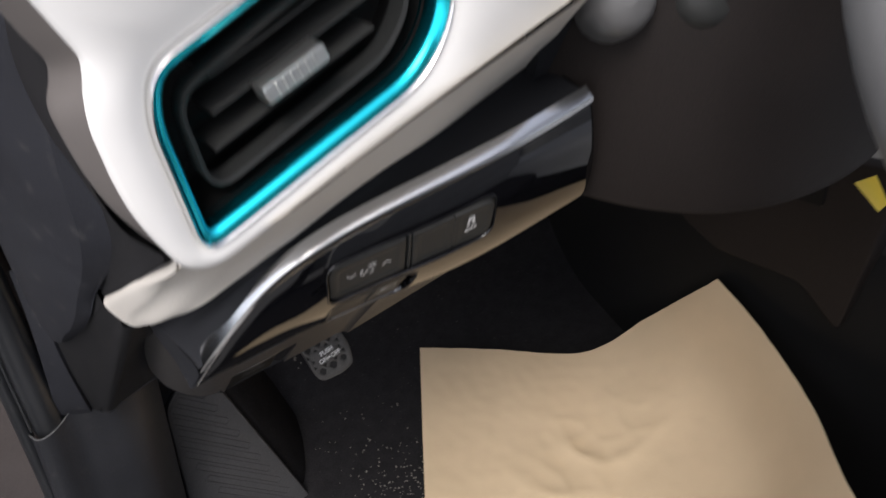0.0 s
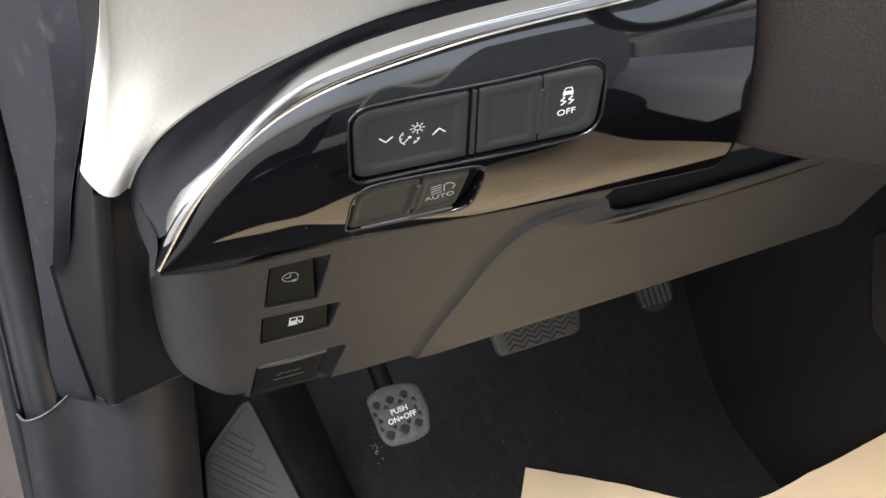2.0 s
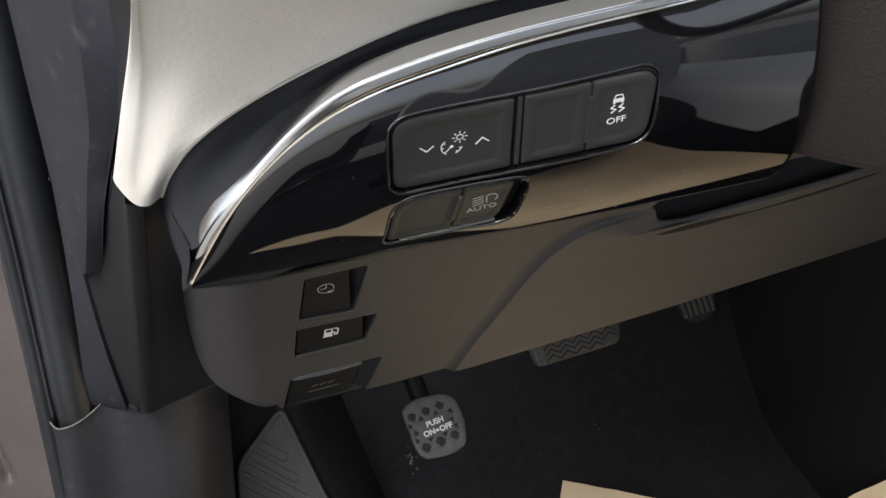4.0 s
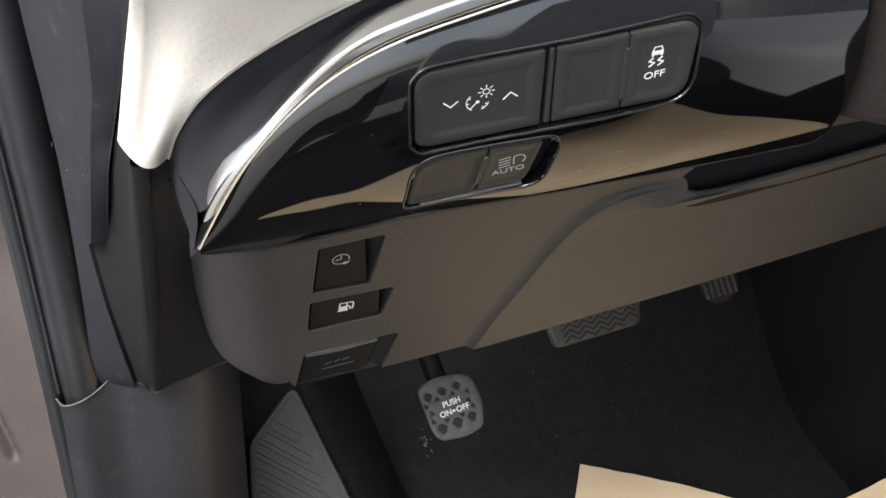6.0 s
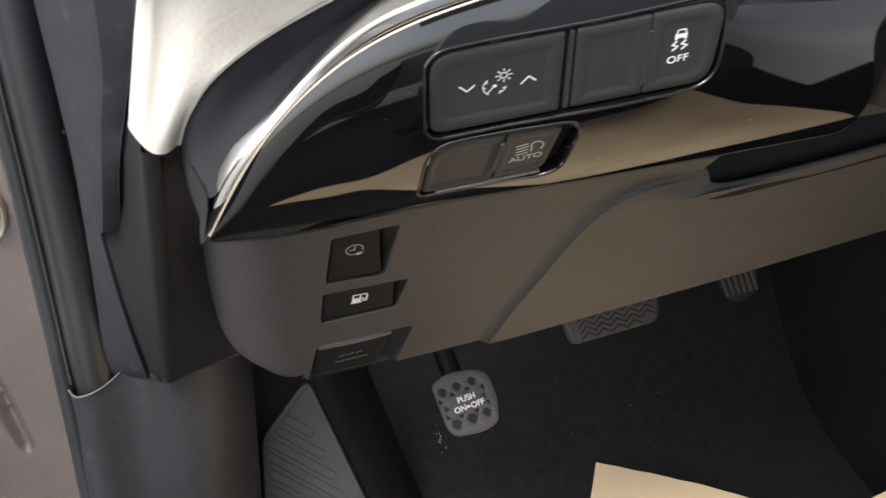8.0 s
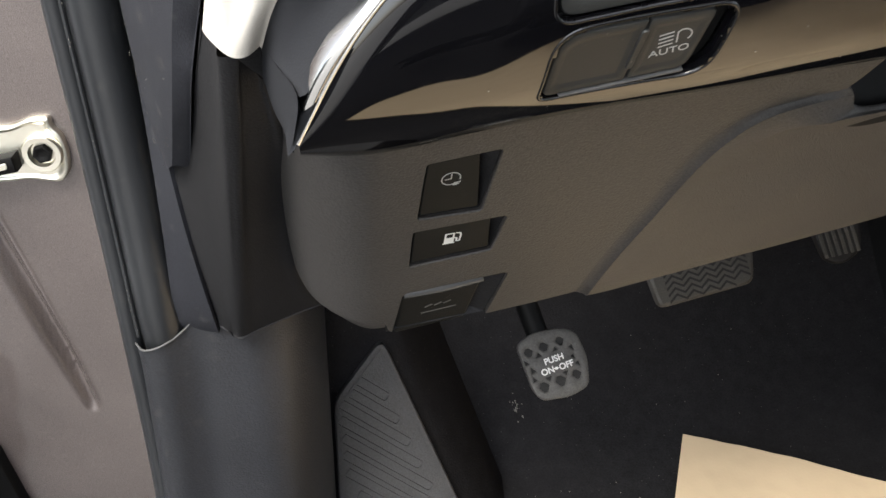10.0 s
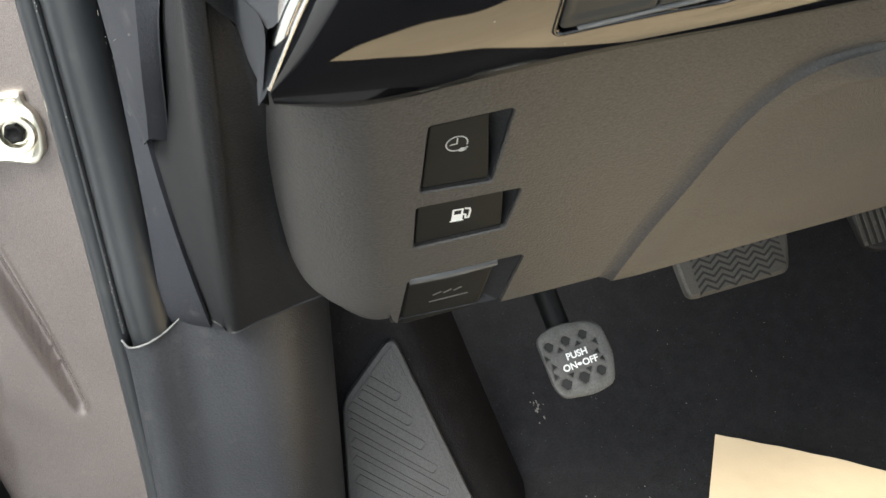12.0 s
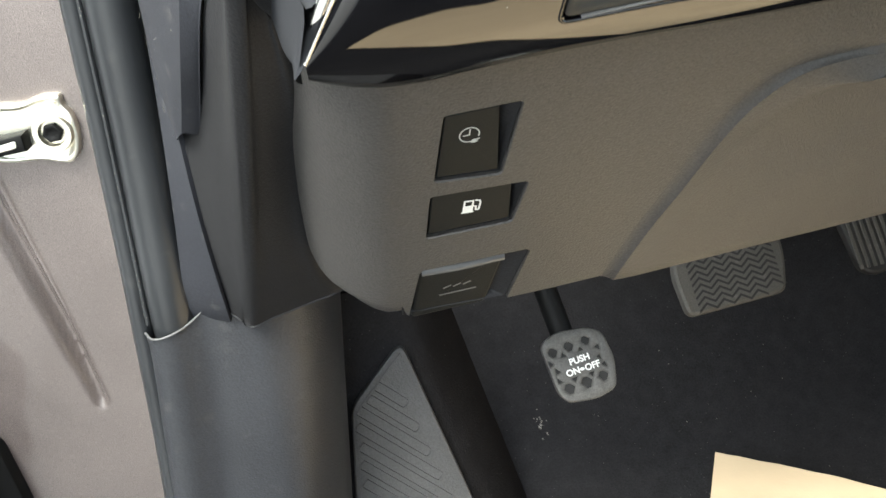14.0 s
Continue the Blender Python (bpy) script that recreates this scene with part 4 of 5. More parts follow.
# buttons in the knee panel
for k, name in enumerate(("timer_button", "fuel_button")):
    bm = bmesh.new()
    slab(bm, KN, grow(round_poly(kn(POCKETS[k][1]), 0.0018, 4), -0.0006), -0.02, -0.0018, 0.0006)
    b = part(name, bm, BUTTON, dash, "black push button")
    bm = bmesh.new()
    if k == 0:
        c = KN.flat(KN.xz(0.1385, 0.5275))
        cx, cy = c.x, c.y
        strokes(bm, KN, [arc(cx, cy, 0.0048, -15, 285, 24), [(cx, cy + 0.0036), (cx, cy), (cx - 0.0030, cy - 0.0004)], [(cx + 0.0034, cy - 0.0052), (cx + 0.0046, cy - 0.0046)], [(cx + 0.0040, cy - 0.0036), (cx + 0.0052, cy - 0.0032)]], -0.0018, 0.0006)
        blot(bm, KN, round_poly(uv([(cx + 0.0010, cy - 0.0056), (cx + 0.0036, cy - 0.0058), (cx + 0.0040, cy - 0.0032), (cx + 0.0018, cy - 0.0034)]), 0.0006, 3), -0.0018)
        part("timer_mark", bm, GREY_INK, b, "grey clock and plug mark")
    else:
        c = KN.flat(KN.xz(0.1430, 0.4785))
        cx, cy = c.x - 0.001, c.y
        blot(bm, KN, [(cx - 0.0040, cy - 0.0052), (cx + 0.0028, cy - 0.0052), (cx + 0.0028, cy - 0.0044), (cx + 0.0022, cy - 0.0044), (cx + 0.0022, cy + 0.0006), (cx - 0.0034, cy + 0.0006), (cx - 0.0034, cy - 0.0044), (cx - 0.0040, cy - 0.0044)], -0.0018)
        strokes(bm, KN, [[(cx - 0.0029, cy + 0.0004), (cx - 0.0029, cy + 0.0046), (cx + 0.0017, cy + 0.0046), (cx + 0.0017, cy + 0.0004)]], -0.0018, 0.0010)
        strokes(bm, KN, [[(cx + 0.0022, cy), (cx + 0.0036, cy - 0.0004), (cx + 0.0038, cy - 0.0034), (cx + 0.0054, cy - 0.0034), (cx + 0.0058, cy + 0.0022), (cx + 0.0052, cy + 0.0042), (cx + 0.0030, cy + 0.0048)]], -0.0018, 0.0010)
        part("fuel_mark", bm, INK, b, "white fuel pump mark")
bm = bmesh.new()
HL = Face(KN.xz(0.140, 0.4145, -0.0035), KN.n + KN.v * 0.05, KN.u)
slab(bm, HL, round_poly([HL.flat(KN.xz(x, z)) for x, z in ((0.1170, 0.4315), (0.1685, 0.4345), (0.1590, 0.3900), (0.1115, 0.3860))], [0.003, 0.003, 0.004, 0.004], 4), -0.02, 0.0, 0.002)
lever = part("bonnet_lever", bm, BUTTON, dash, "black bonnet release lever with a faint embossed mark")
bm = bmesh.new()
strokes(bm, HL, [[(-0.008, -0.006), (-0.004, -0.004)], [(-0.002, -0.0055), (0.002, -0.0035)], [(0.004, -0.005), (0.008, -0.003)], [(-0.010, -0.0125), (0.012, -0.0105)]], 0.0, 0.0012)
part("embossed_mark", bm, GREY_PLASTIC, lever)
# Highlight lines along the lever's rubbed edge, made as paler bars.
bm = bmesh.new()
tube(bm, crom([HL.at(-0.023, 0.0145, -0.0002), HL.at(0, 0.0160, 0.0008), HL.at(0.026, 0.0175, -0.0002)], 5), 0.0032, 10)
tube(bm, crom([HL.at(-0.018, 0.0200, -0.0012), HL.at(0, 0.0212, -0.0006), HL.at(0.026, 0.0226, -0.0012)], 5), 0.0011, 8)
part("lever_edge", bm, WORN_GLINT, lever, "rubbed upper edge, its highlights put in as paler bars")

# ---- steering column ----
column = thing("steering_column", None, "dark grained steering column cover beside the switch panel", "steering column")
bm = bmesh.new()
plan = [(0.352, 0.470), (0.385, 0.412), (0.415, 0.378), (0.455, 0.350), (0.510, 0.334), (0.580, 0.334), (0.650, 0.356), (0.700, 0.420), (0.710, 0.52)]
rows = []
for z, inn, up in ((0.640, 0.16, 0), (0.624, 0.05, 0), (0.619, 0.012, 0), (0.623, 0.0, 0), (0.66, -0.012, 0), (0.74, -0.006, 0), (0.80, 0.03, 0)):
    rows.append([V(0.53 + (x - 0.53) * (1 - inn * 1.2), 0.52 + (y - 0.52) * (1 - inn), z) for x, y in plan])
sheet(bm, rows, 4, 4)
part("column_cover", bm, COLUMN, column, "dark plastic column cover", thick=0.004)
bm = bmesh.new()
tube(bm, crom([(0.50, 0.44, 0.80), (0.44, 0.43, 0.80), (0.37, 0.41, 0.815)], 5), [0.010] * 11, 12)
part("stalk", bm, SWITCH, column, "black control stalk")
for c, r, mat, text in (((0.378, 0.412, 0.782), 0.024, GREY_PLASTIC, "pale grey knob"), ((0.432, 0.392, 0.782), 0.025, SWITCH, "dark knob")):
    bm = bmesh.new()
    axis = V(-0.3, -0.75, 0.6).normalized()
    tube(bm, [Vector(c) + axis * d for d in (-0.02, 0.0, 0.010, 0.017, 0.020)], [r, r, r * 0.93, r * 0.7, r * 0.3], 20)
    part("knob", bm, mat, column, text)
wheel = thing("steering_wheel", None, "dark grey leather steering wheel", "steering wheel")
WH = Face((0.535, 0.225, 0.860), (0, -0.86, 0.5), (1, 0, 0))
bm = bmesh.new()
n = 48
rings = [[WH.at((0.180 + 0.015 * math.cos(b)) * math.cos(a), (0.180 + 0.015 * math.cos(b)) * math.sin(a), 0.015 * math.sin(b)) for b in (2 * math.pi * j / 12 for j in range(12))] for a in (2 * math.pi * i / n for i in range(n + 1))]
loops(bm, rings, cap_last=False)
part("rim", bm, GREY_PLASTIC, wheel, "grey leather rim")
bm = bmesh.new()
slab(bm, WH, round_poly(uv([(-0.06, -0.07), (0.06, -0.07), (0.08, 0.05), (-0.08, 0.05)]), 0.03, 6), -0.05, 0.005, 0.01)
part("hub", bm, CAP, wheel)
for sx in (-1, 1):
    bm = bmesh.new()
    tube(bm, [WH.at(sx * 0.06, 0.0, -0.02), WH.at(sx * 0.175, 0.01, 0.0)], 0.014, 10)
    part("spoke", bm, CAP, wheel)

# ---- pillar trim, seal, kick plate ----
trim = thing("pillar_trim", None, "blue grey grained pillar trim beside the dash end", "pillar trim")
bm = bmesh.new()
L = [(-0.0085, 0.6010, 0.5070), (-0.0122, 0.6010, 0.5370), (-0.0133, 0.6000, 0.5600), (-0.0140, 0.6000, 0.5880), (-0.0143, 0.6000, 0.6100), (-0.0147, 0.5990, 0.6350), (-0.0148, 0.5980, 0.6600), (-0.0145, 0.5940, 0.6950), (-0.0130, 0.5850, 0.7600), (0.000, 0.55, 0.95)]
M = [(-0.0020, 0.5790, 0.5180), (0.0030, 0.5630, 0.5380), (0.0085, 0.5430, 0.5600), (0.0150, 0.5240, 0.5880), (0.0198, 0.5140, 0.6100), (0.0260, 0.5020, 0.6350), (0.0300, 0.4880, 0.6600), (0.0330, 0.4760, 0.6950), (0.0350, 0.4720, 0.7600), (0.050, 0.46, 0.95)]
R = [(0.0066, 0.5800, 0.5160), (0.0117, 0.5620, 0.5370), (0.0170, 0.5400, 0.5600), (0.0236, 0.5190, 0.5880), (0.0300, 0.5110, 0.6100), (0.0375, 0.4960, 0.6340), (0.0455, 0.4780, 0.6600), (0.0510, 0.4640, 0.6950), (0.0490, 0.4650, 0.7600), (0.060, 0.46, 0.95)]
sheet(bm, [L, [Vector(a).lerp(Vector(b), 0.5) + V(-0.001, -0.002, 0) for a, b in zip(L, M)], M], 5, 4)
sheet(bm, [M, [Vector(a).lerp(Vector(b), 0.5) + V(0.0006, -0.0006, 0) for a, b in zip(M, R)], R, [Vector(p) + V(0.0006, 0.002, 0) for p in R], [Vector(p) + V(-0.001, 0.03, 0) for p in R]], 5, 3)
sheet(bm, [[p + V(0, 0.02, 0) for p in map(Vector, L)], L], 5, 2)
tip = [L[0], M[0], R[0]]
sheet(bm, [tip, [Vector(p) + V(0, 0.02, 0.002) for p in tip]], 3, 2)
part("trim_cover", bm, PILLAR, trim, angle=30)

seal = thing("weatherstrip", None, "black rubber door seal running down the pillar edge", "weatherstrip")
bm = bmesh.new()
path = crom([(-0.012, 0.600, 1.0), (-0.029, 0.634, 0.78), (-0.0358, 0.644, 0.62), (-0.0375, 0.646, 0.50), (-0.0400, 0.645, 0.374), (-0.0415, 0.664, 0.345)], 8)
tube(bm, path, 0.0148, 20)
part("bulb", bm, RUBBER, seal)
bm = bmesh.new()
path = crom([(-0.034, 0.600, 1.0), (-0.048, 0.634, 0.78), (-0.0570, 0.648, 0.62), (-0.0590, 0.650, 0.50), (-0.0620, 0.649, 0.372), (-0.0690, 0.645, 0.20), (-0.085, 0.62, 0.0), (-0.10, 0.56, -0.14)], 8)
tube(bm, path, 0.0068, 12)
part("lip", bm, RUBBER, seal)
bm = bmesh.new()
path = crom([(-0.030, 0.588, 1.0), (-0.043, 0.624, 0.78), (-0.0508, 0.636, 0.62), (-0.0528, 0.638, 0.50), (-0.0555, 0.637, 0.372)], 8)
tube(bm, path, 0.0014, 6)
part("seam", bm, RUBBER, seal)

kick = thing("kick_plate", None, "black grained kick plate covering the pillar foot", "kick plate")
prof = [(-0.0592, 0.665, 0.3630), (-0.0595, 0.642, 0.3632), (-0.0530, 0.6315, 0.3636), (-0.0420, 0.6305, 0.3655), (-0.0300, 0.6345, 0.3700), (-0.0190, 0.6370, 0.3780), (0.0000, 0.6365, 0.3860), (0.0220, 0.6380, 0.3860), (0.0460, 0.6500, 0.3900), (0.0660, 0.6850, 0.3900), (0.0730, 0.7250, 0.3900), (0.0735, 0.8000, 0.3900)]
rows = []
for z, out in ((None, 0.0), (0.34, 0.0), (0.25, 0.006), (0.15, 0.013), (0.05, 0.020), (-0.03, 0.026)):
    rows.append([V(x - out * max(0.0, min(1.0, (0.04 - x) / 0.09)) - 0.05 * (0.364 - (z or 0.364)) * (x > 0.04), y, z or top) for x, y, top in prof])
bm = bmesh.new()
sheet(bm, rows, 5, 4)
part("cover", bm, KICK, kick)
# Paler bar as long as the highlight on the kick plate's edge.
bm = bmesh.new()
tube(bm, [p + V(0, -0.0005, 0.0003) for p in crom(rows[0][1:6], 6)], [0.0008] * 19 + [0.0008, 0.0007, 0.0006, 0.0005, 0.0004, 0.0002], 8)
part("top_edge", bm, GREY_PLASTIC, kick, "upper edge, its highlight put in as a paler grey bar")

# door check and hinge on the pillar
check = thing("door_check", None, "zinc plated door check bracket bolted to the painted pillar", "door check")
B0 = JB.flat((-0.0905, 0.673, 0.4985))
bm = bmesh.new()
slab(bm, JB, round_poly([B0 + Vector(p) for p in ((-0.012, -0.0175), (0.006, -0.0215), (0.0125, -0.015), (0.0150, -0.002), (0.0135, 0.011), (0.0085, 0.0170), (0.0095, 0.0230), (-0.003, 0.0235), (-0.016, 0.0185), (-0.036, 0.0190), (-0.060, 0.013), (-0.060, -0.014), (-0.030, -0.0185))], 0.005, 4), 0.0, 0.0060, 0.002, dish=0.0012, rim=0.002)
part("bracket", bm, ZINC, check)
bm = bmesh.new()
circ = [B0 + Vector(p) for p in arc(0, 0, 0.0126, 0, 345, 23)]
loops(bm, [JB.ring(circ, 0.003), JB.ring(circ, 0.0075), JB.ring(grow(circ, -0.001), 0.0090), JB.ring(grow(circ, -0.0042), 0.0088), JB.ring(grow(circ, -0.0052), 0.0050)])
part("washer", bm, ZINC, check)
bm = bmesh.new()
slab(bm, JB, [B0 + Vector(p) for p in arc(0, 0, 0.0062, 10, 310, 5)], 0.003, 0.0090, 0.0008, dish=0.0012, rim=0.0012)
part("bolt", bm, STEEL, check, "dark hexagon bolt head")
bm = bmesh.new()
arm = [B0 + Vector(p) for p in ((-0.075, -0.0170), (-0.0150, -0.0080), (-0.0150, 0.0030), (-0.026, 0.0010), (-0.075, -0.004))]
slab(bm, JB, arm, 0.004, 0.016, 0.0015)
arm_part = part("arm", bm, STEEL, check, "black check arm")
bm = bmesh.new()
slab(bm, JB, round_poly([B0 + Vector(p) for p in ((-0.0310, -0.0076), (-0.0195, -0.0050), (-0.0195, -0.0008), (-0.0310, -0.0032))], 0.0012, 3), 0.015, 0.0166, 0.0004)
part("slot", bm, ZINC, arm_part, "bright slot in the arm")
bm = bmesh.new()
slab(bm, JB, round_poly([JB.flat(JB.xz(x, z)) for x, z in ((-0.26, 0.12), (-0.186, 0.12), (-0.176, 0.19), (-0.186, 0.27), (-0.26, 0.29))], 0.01, 4), 0.0, 0.012, 0.003)
hinge = part("hinge", bm, STEEL, pillar, "black steel door hinge")
bm = bmesh.new()
tube(bm, [(-0.215, 0.655, 0.11), (-0.215, 0.655, 0.30)], 0.012, 14)
part("hinge_pin", bm, STEEL, hinge)

# ---- pedals, footrest ----
park = thing("parking_brake_pedal", None, "worn grey foot brake pedal with white lettering", "pedal")
pad = [PD.flat(p) for p in ((0.2195, 0.6845, 0.2835), (0.2350, 0.6890, 0.2905), (0.2600, 0.6890, 0.2920), (0.2725, 0.6850, 0.2885), (0.2790, 0.6720, 0.2700), (0.2770, 0.6570, 0.2510), (0.2600, 0.6540, 0.2450), (0.2350, 0.6545, 0.2440), (0.2285, 0.6600, 0.2510))]
line = round_poly([p * 0.965 + Vector((0.0006, 0.0)) for p in pad], 0.006, 3)
u0 = PD.flat((0.2500, 0.6712, 0.2680))
SP = 4.0


def spun(x, y, deg=SP):
    c, s = math.cos(radians(deg)), math.sin(radians(deg))
    return u0 + Vector((x * c - y * s, x * s + y * c))


cuts = []
for x, y, r in ((-0.0172, 0.0150, 0.0040), (-0.0035, 0.0160, 0.0040), (0.0106, 0.0168, 0.0038), (-0.0130, -0.0155, 0.0046), (0.0016, -0.0146, 0.0048), (0.0158, -0.0134, 0.0042)):
    cuts.append(round_poly([spun(x + dx * r, y + dy * r) for dx, dy in ((-1, 0.1), (-0.25, -0.95), (0.45, -0.9), (1, 0.15), (0.2, 0.9), (-0.5, 0.9))], 0.0008, 3))
for x, y, r, d in ((-0.0212, 0.0075, 0.0026, 1), (-0.0176, 0.0003, 0.0026, 1), (-0.0187, -0.0071, 0.0024, 1), (0.0178, 0.0089, 0.0026, -1), (0.0168, 0.0013, 0.0022, -1), (0.0190, -0.0053, 0.0024, -1), (-0.0098, 0.0108, 0.0026, 0), (0.0048, 0.0116, 0.0024, 0), (-0.0069, -0.0100, 0.0026, 2), (0.0075, -0.0096, 0.0026, 2)):
    shape = {1: ((-0.8, -1), (0.8, -0.6), (-0.6, 1)), -1: ((0.8, -1), (0.6, 1), (-0.8, 0.4)), 0: ((-1, -0.6), (1, -0.6), (0, 0.8)), 2: ((-1, 0.6), (0, -0.8), (1, 0.6))}[d]
    cuts.append(round_poly([spun(x + dx * r, y + dy * r) for dx, dy in shape], 0.0005, 2))
bm = bmesh.new()
plate(bm, PD, line, cuts, 0.0030, 0.0007)
loops(bm, [PD.ring(line, -0.0007), PD.ring(grow(line, 0.0003), -0.0026), PD.ring(grow(line, -0.0005), -0.0100), PD.ring(grow(line, -0.002), -0.0110)])
pk = part("pad", bm, PEDAL, park, "worn grey rubber pad with cut treads", angle=60)
bm = bmesh.new()
slab(bm, PD, grow(line, -0.001), -0.009, -0.0016, 0.0003)
part("tread_base", bm, PEDAL_DARK, pk, "dark bottom of the treads")
p = spun(0.0010, 0.0040)
lettering("push_letters", "PUSH", PD, p.x, p.y, 0.0010, 0.0071, INK, pk, SP + 2, bold=0.0002)
p = spun(-0.0068, -0.0040)
lettering("on_letters", "ON", PD, p.x, p.y, 0.0010, 0.0071, INK, pk, SP + 2, bold=0.0002)
p = spun(0.0094, -0.0036)
lettering("off_letters", "OFF", PD, p.x, p.y, 0.0010, 0.0071, INK, pk, SP + 2, bold=0.0002)
p = spun(0.0008, -0.0036)
bm = bmesh.new()
blot(bm, PD, [p + Vector(q) for q in ((-0.0022, 0), (-0.0008, 0.0012), (0.0008, 0.0012), (0.0022, 0), (0.0008, -0.0012), (-0.0008, -0.0012))], 0.0010)
part("arrow_mark", bm, INK, pk, "white double arrow")
bm = bmesh.new()
tube(bm, crom([(0.247, 0.686, 0.268), (0.238, 0.708, 0.300), (0.222, 0.735, 0.360), (0.200, 0.77, 0.46), (0.19, 0.80, 0.60)], 5), 0.0095, 10)
part("arm", bm, STEEL, park, "black steel arm")

brake = thing("brake_pedal", None, "black rubber brake pedal with a worn chevron tread", "pedal")
BR = Face((0.474, 0.8570, 0.2180), (-0.05, -0.80, 0.60), (0.1075, 0.003, 0.0140))
bline = round_poly([BR.flat(p) for p in ((0.4200, 0.8365, 0.1868), (0.5275, 0.8405, 0.2010), (0.5335, 0.8640, 0.2330), (0.5300, 0.8840, 0.2580), (0.4180, 0.8800, 0.2480), (0.4105, 0.8660, 0.2250))], [0.010, 0.010, 0.02, 0.01, 0.01, 0.02], 4)
bm = bmesh.new()
slab(bm, BR, bline, -0.010, 0.0, 0.004)
bpad = part("pad", bm, BRAKE_PAD, brake, "worn rubber pad")
bin_line = grow(bline, -0.006)
for row in range(8):
    v = -0.0285 + 0.0068 * row
    for col in range(5):
        uc = -0.0455 + 0.0188 * col
        if row < 1 and col > 3:
            continue
        bm = bmesh.new()
        for s in (0, 1):
            a = Vector((uc + 0.0094 * s, v + (0.0066 if s else 0.0)))
            b = Vector((uc + 0.0094 * (s + 1), v + (0.0 if s else 0.0066)))
            q = [a + Vector((0, 0)), b, b + Vector((0, 0.0026)), a + Vector((0, 0.0026))]
            loops(bm, [BR.ring(q, -0.001), BR.ring(q, 0.0006)])
        part("chevron", bm, PEDAL_DARK, bpad)
bm = bmesh.new()
tube(bm, crom([(0.474, 0.872, 0.205), (0.472, 0.94, 0.27), (0.470, 0.97, 0.42), (0.470, 0.92, 0.62)], 5), 0.010, 10)
part("arm", bm, STEEL, brake, "black steel arm")

gas = thing("accelerator_pedal", None, "ribbed black accelerator pedal under the dash", "pedal")
GA = Face((0.660, 0.905, 0.208), (-0.10, -0.80, 0.60), (1, 0.0, 0.12))
gline = round_poly([GA.flat(p) for p in ((0.6430, 0.8875, 0.1835), (0.6640, 0.8830, 0.1780), (0.6880, 0.8900, 0.1900), (0.6930, 0.9150, 0.2220), (0.6930, 0.9700, 0.3000), (0.6260, 0.9650, 0.2850), (0.6270, 0.9300, 0.2380))], [0.01, 0.01, 0.01, 0.02, 0.01, 0.01, 0.02], 4)
bm = bmesh.new()
slab(bm, GA, gline, -0.010, 0.0, 0.004)
gpad = part("pad", bm, PEDAL_DARK, gas, "ribbed rubber pad")
for k in range(6):
    bm = bmesh.new()
    x = -0.020 + 0.0078 * k
    slab(bm, GA, round_poly(uv([(x, -0.026), (x + 0.004, -0.026), (x + 0.002, 0.08), (x - 0.002, 0.08)]), 0.0012, 3), -0.001, 0.0014, 0.0005)
    part("rib", bm, BRAKE_PAD, gpad)
bm = bmesh.new()
tube(bm, crom([(0.66, 0.94, 0.25), (0.66, 0.99, 0.36), (0.66, 0.97, 0.55)], 5), 0.009, 10)
part("arm", bm, STEEL, gas, "black steel arm")

rest = thing("footrest", None, "dark grey rubber footrest with moulded ribs", "footrest")
FR = Face((0.120, 0.725, 0.120), (0, -0.972, 0.235), (1, 0, 0))
fline = round_poly([FR.flat(p) for p in ((0.1180, 0.7570, 0.2560), (0.0690, 0.7450, 0.2020), (0.0560, 0.6980, 0.0), (0.0760, 0.6860, -0.040), (0.1200, 0.6730, -0.0950), (0.2140, 0.6880, -0.0360))], [0.014, 0.012, 0.006, 0.006, 0.006, 0.010], 5)
bm = bmesh.new()
slab(bm, FR, fline, -0.008, 0.0, 0.0018)
fplate = part("plate", bm, REST, rest)
bm = bmesh.new()
edge_line = grow(fline, -0.0050)
loops(bm, [FR.ring(edge_line, -0.001), FR.ring(edge_line, 0.0009), FR.ring(grow(edge_line, -0.0010), 0.0009), FR.ring(grow(edge_line, -0.0010), -0.001)], cap_last=False)
part("border", bm, REST, fplate)
right = lambda v: 0.113 + (0.253 - v) * 0.336
for k in range(1, 14):
    v1 = 0.222 - 0.0240 * k
    xr = right(v1) - 0.0135
    a = Vector((xr, v1))
    b = a.copy()
    while b.x > 0.0730 and b.y < 0.1900 + (b.x - 0.069) * 1.10 and (b - a).length < 0.12:
        b += Vector((-0.0018, 0.00150))
    if (b - a).length < 0.008:
        continue
    d = (b - a).normalized()
    nn = Vector((-d.y, d.x)) * 0.0048
    quad = round_poly([FR.flat(FR.xz(p.x, p.y)) for p in (a - nn, a + nn, b + nn, b - nn)], [0.0046, 0.0046, 0.001, 0.001], 4)
    bm = bmesh.new()
    loops(bm, [FR.ring(quad, -0.001), FR.ring(quad, 0.0010), FR.ring(grow(quad, -0.0012), 0.0010), FR.ring(grow(quad, -0.0014), 0.0001)])
    part("rib", bm, REST, fplate)
bm = bmesh.new()
HUMP = [(0.118, 0.775, 0.300, 0.45), (0.150, 0.742, 0.150, 0.58), (0.205, 0.702, -0.030, 0.55), (0.225, 0.685, -0.120, 0.50)]
sheet(bm, [[(0.050, y, z), (x - 0.012, y, z), (x + 0.008 * w, y + 0.003, z), (x + 0.026 * w, y + 0.013, z), (x + 0.046 * w, y + 0.032, z), (x + 0.068 * w, y + 0.062, z), (x + 0.085 * w, y + 0.10, z)] for x, y, z, w in HUMP], 4, 6)
tagged(part("floor_hump", bm, CARPET, thick=0.006), "black carpet covering the wheel arch behind the footrest", "carpet", kind="structure")

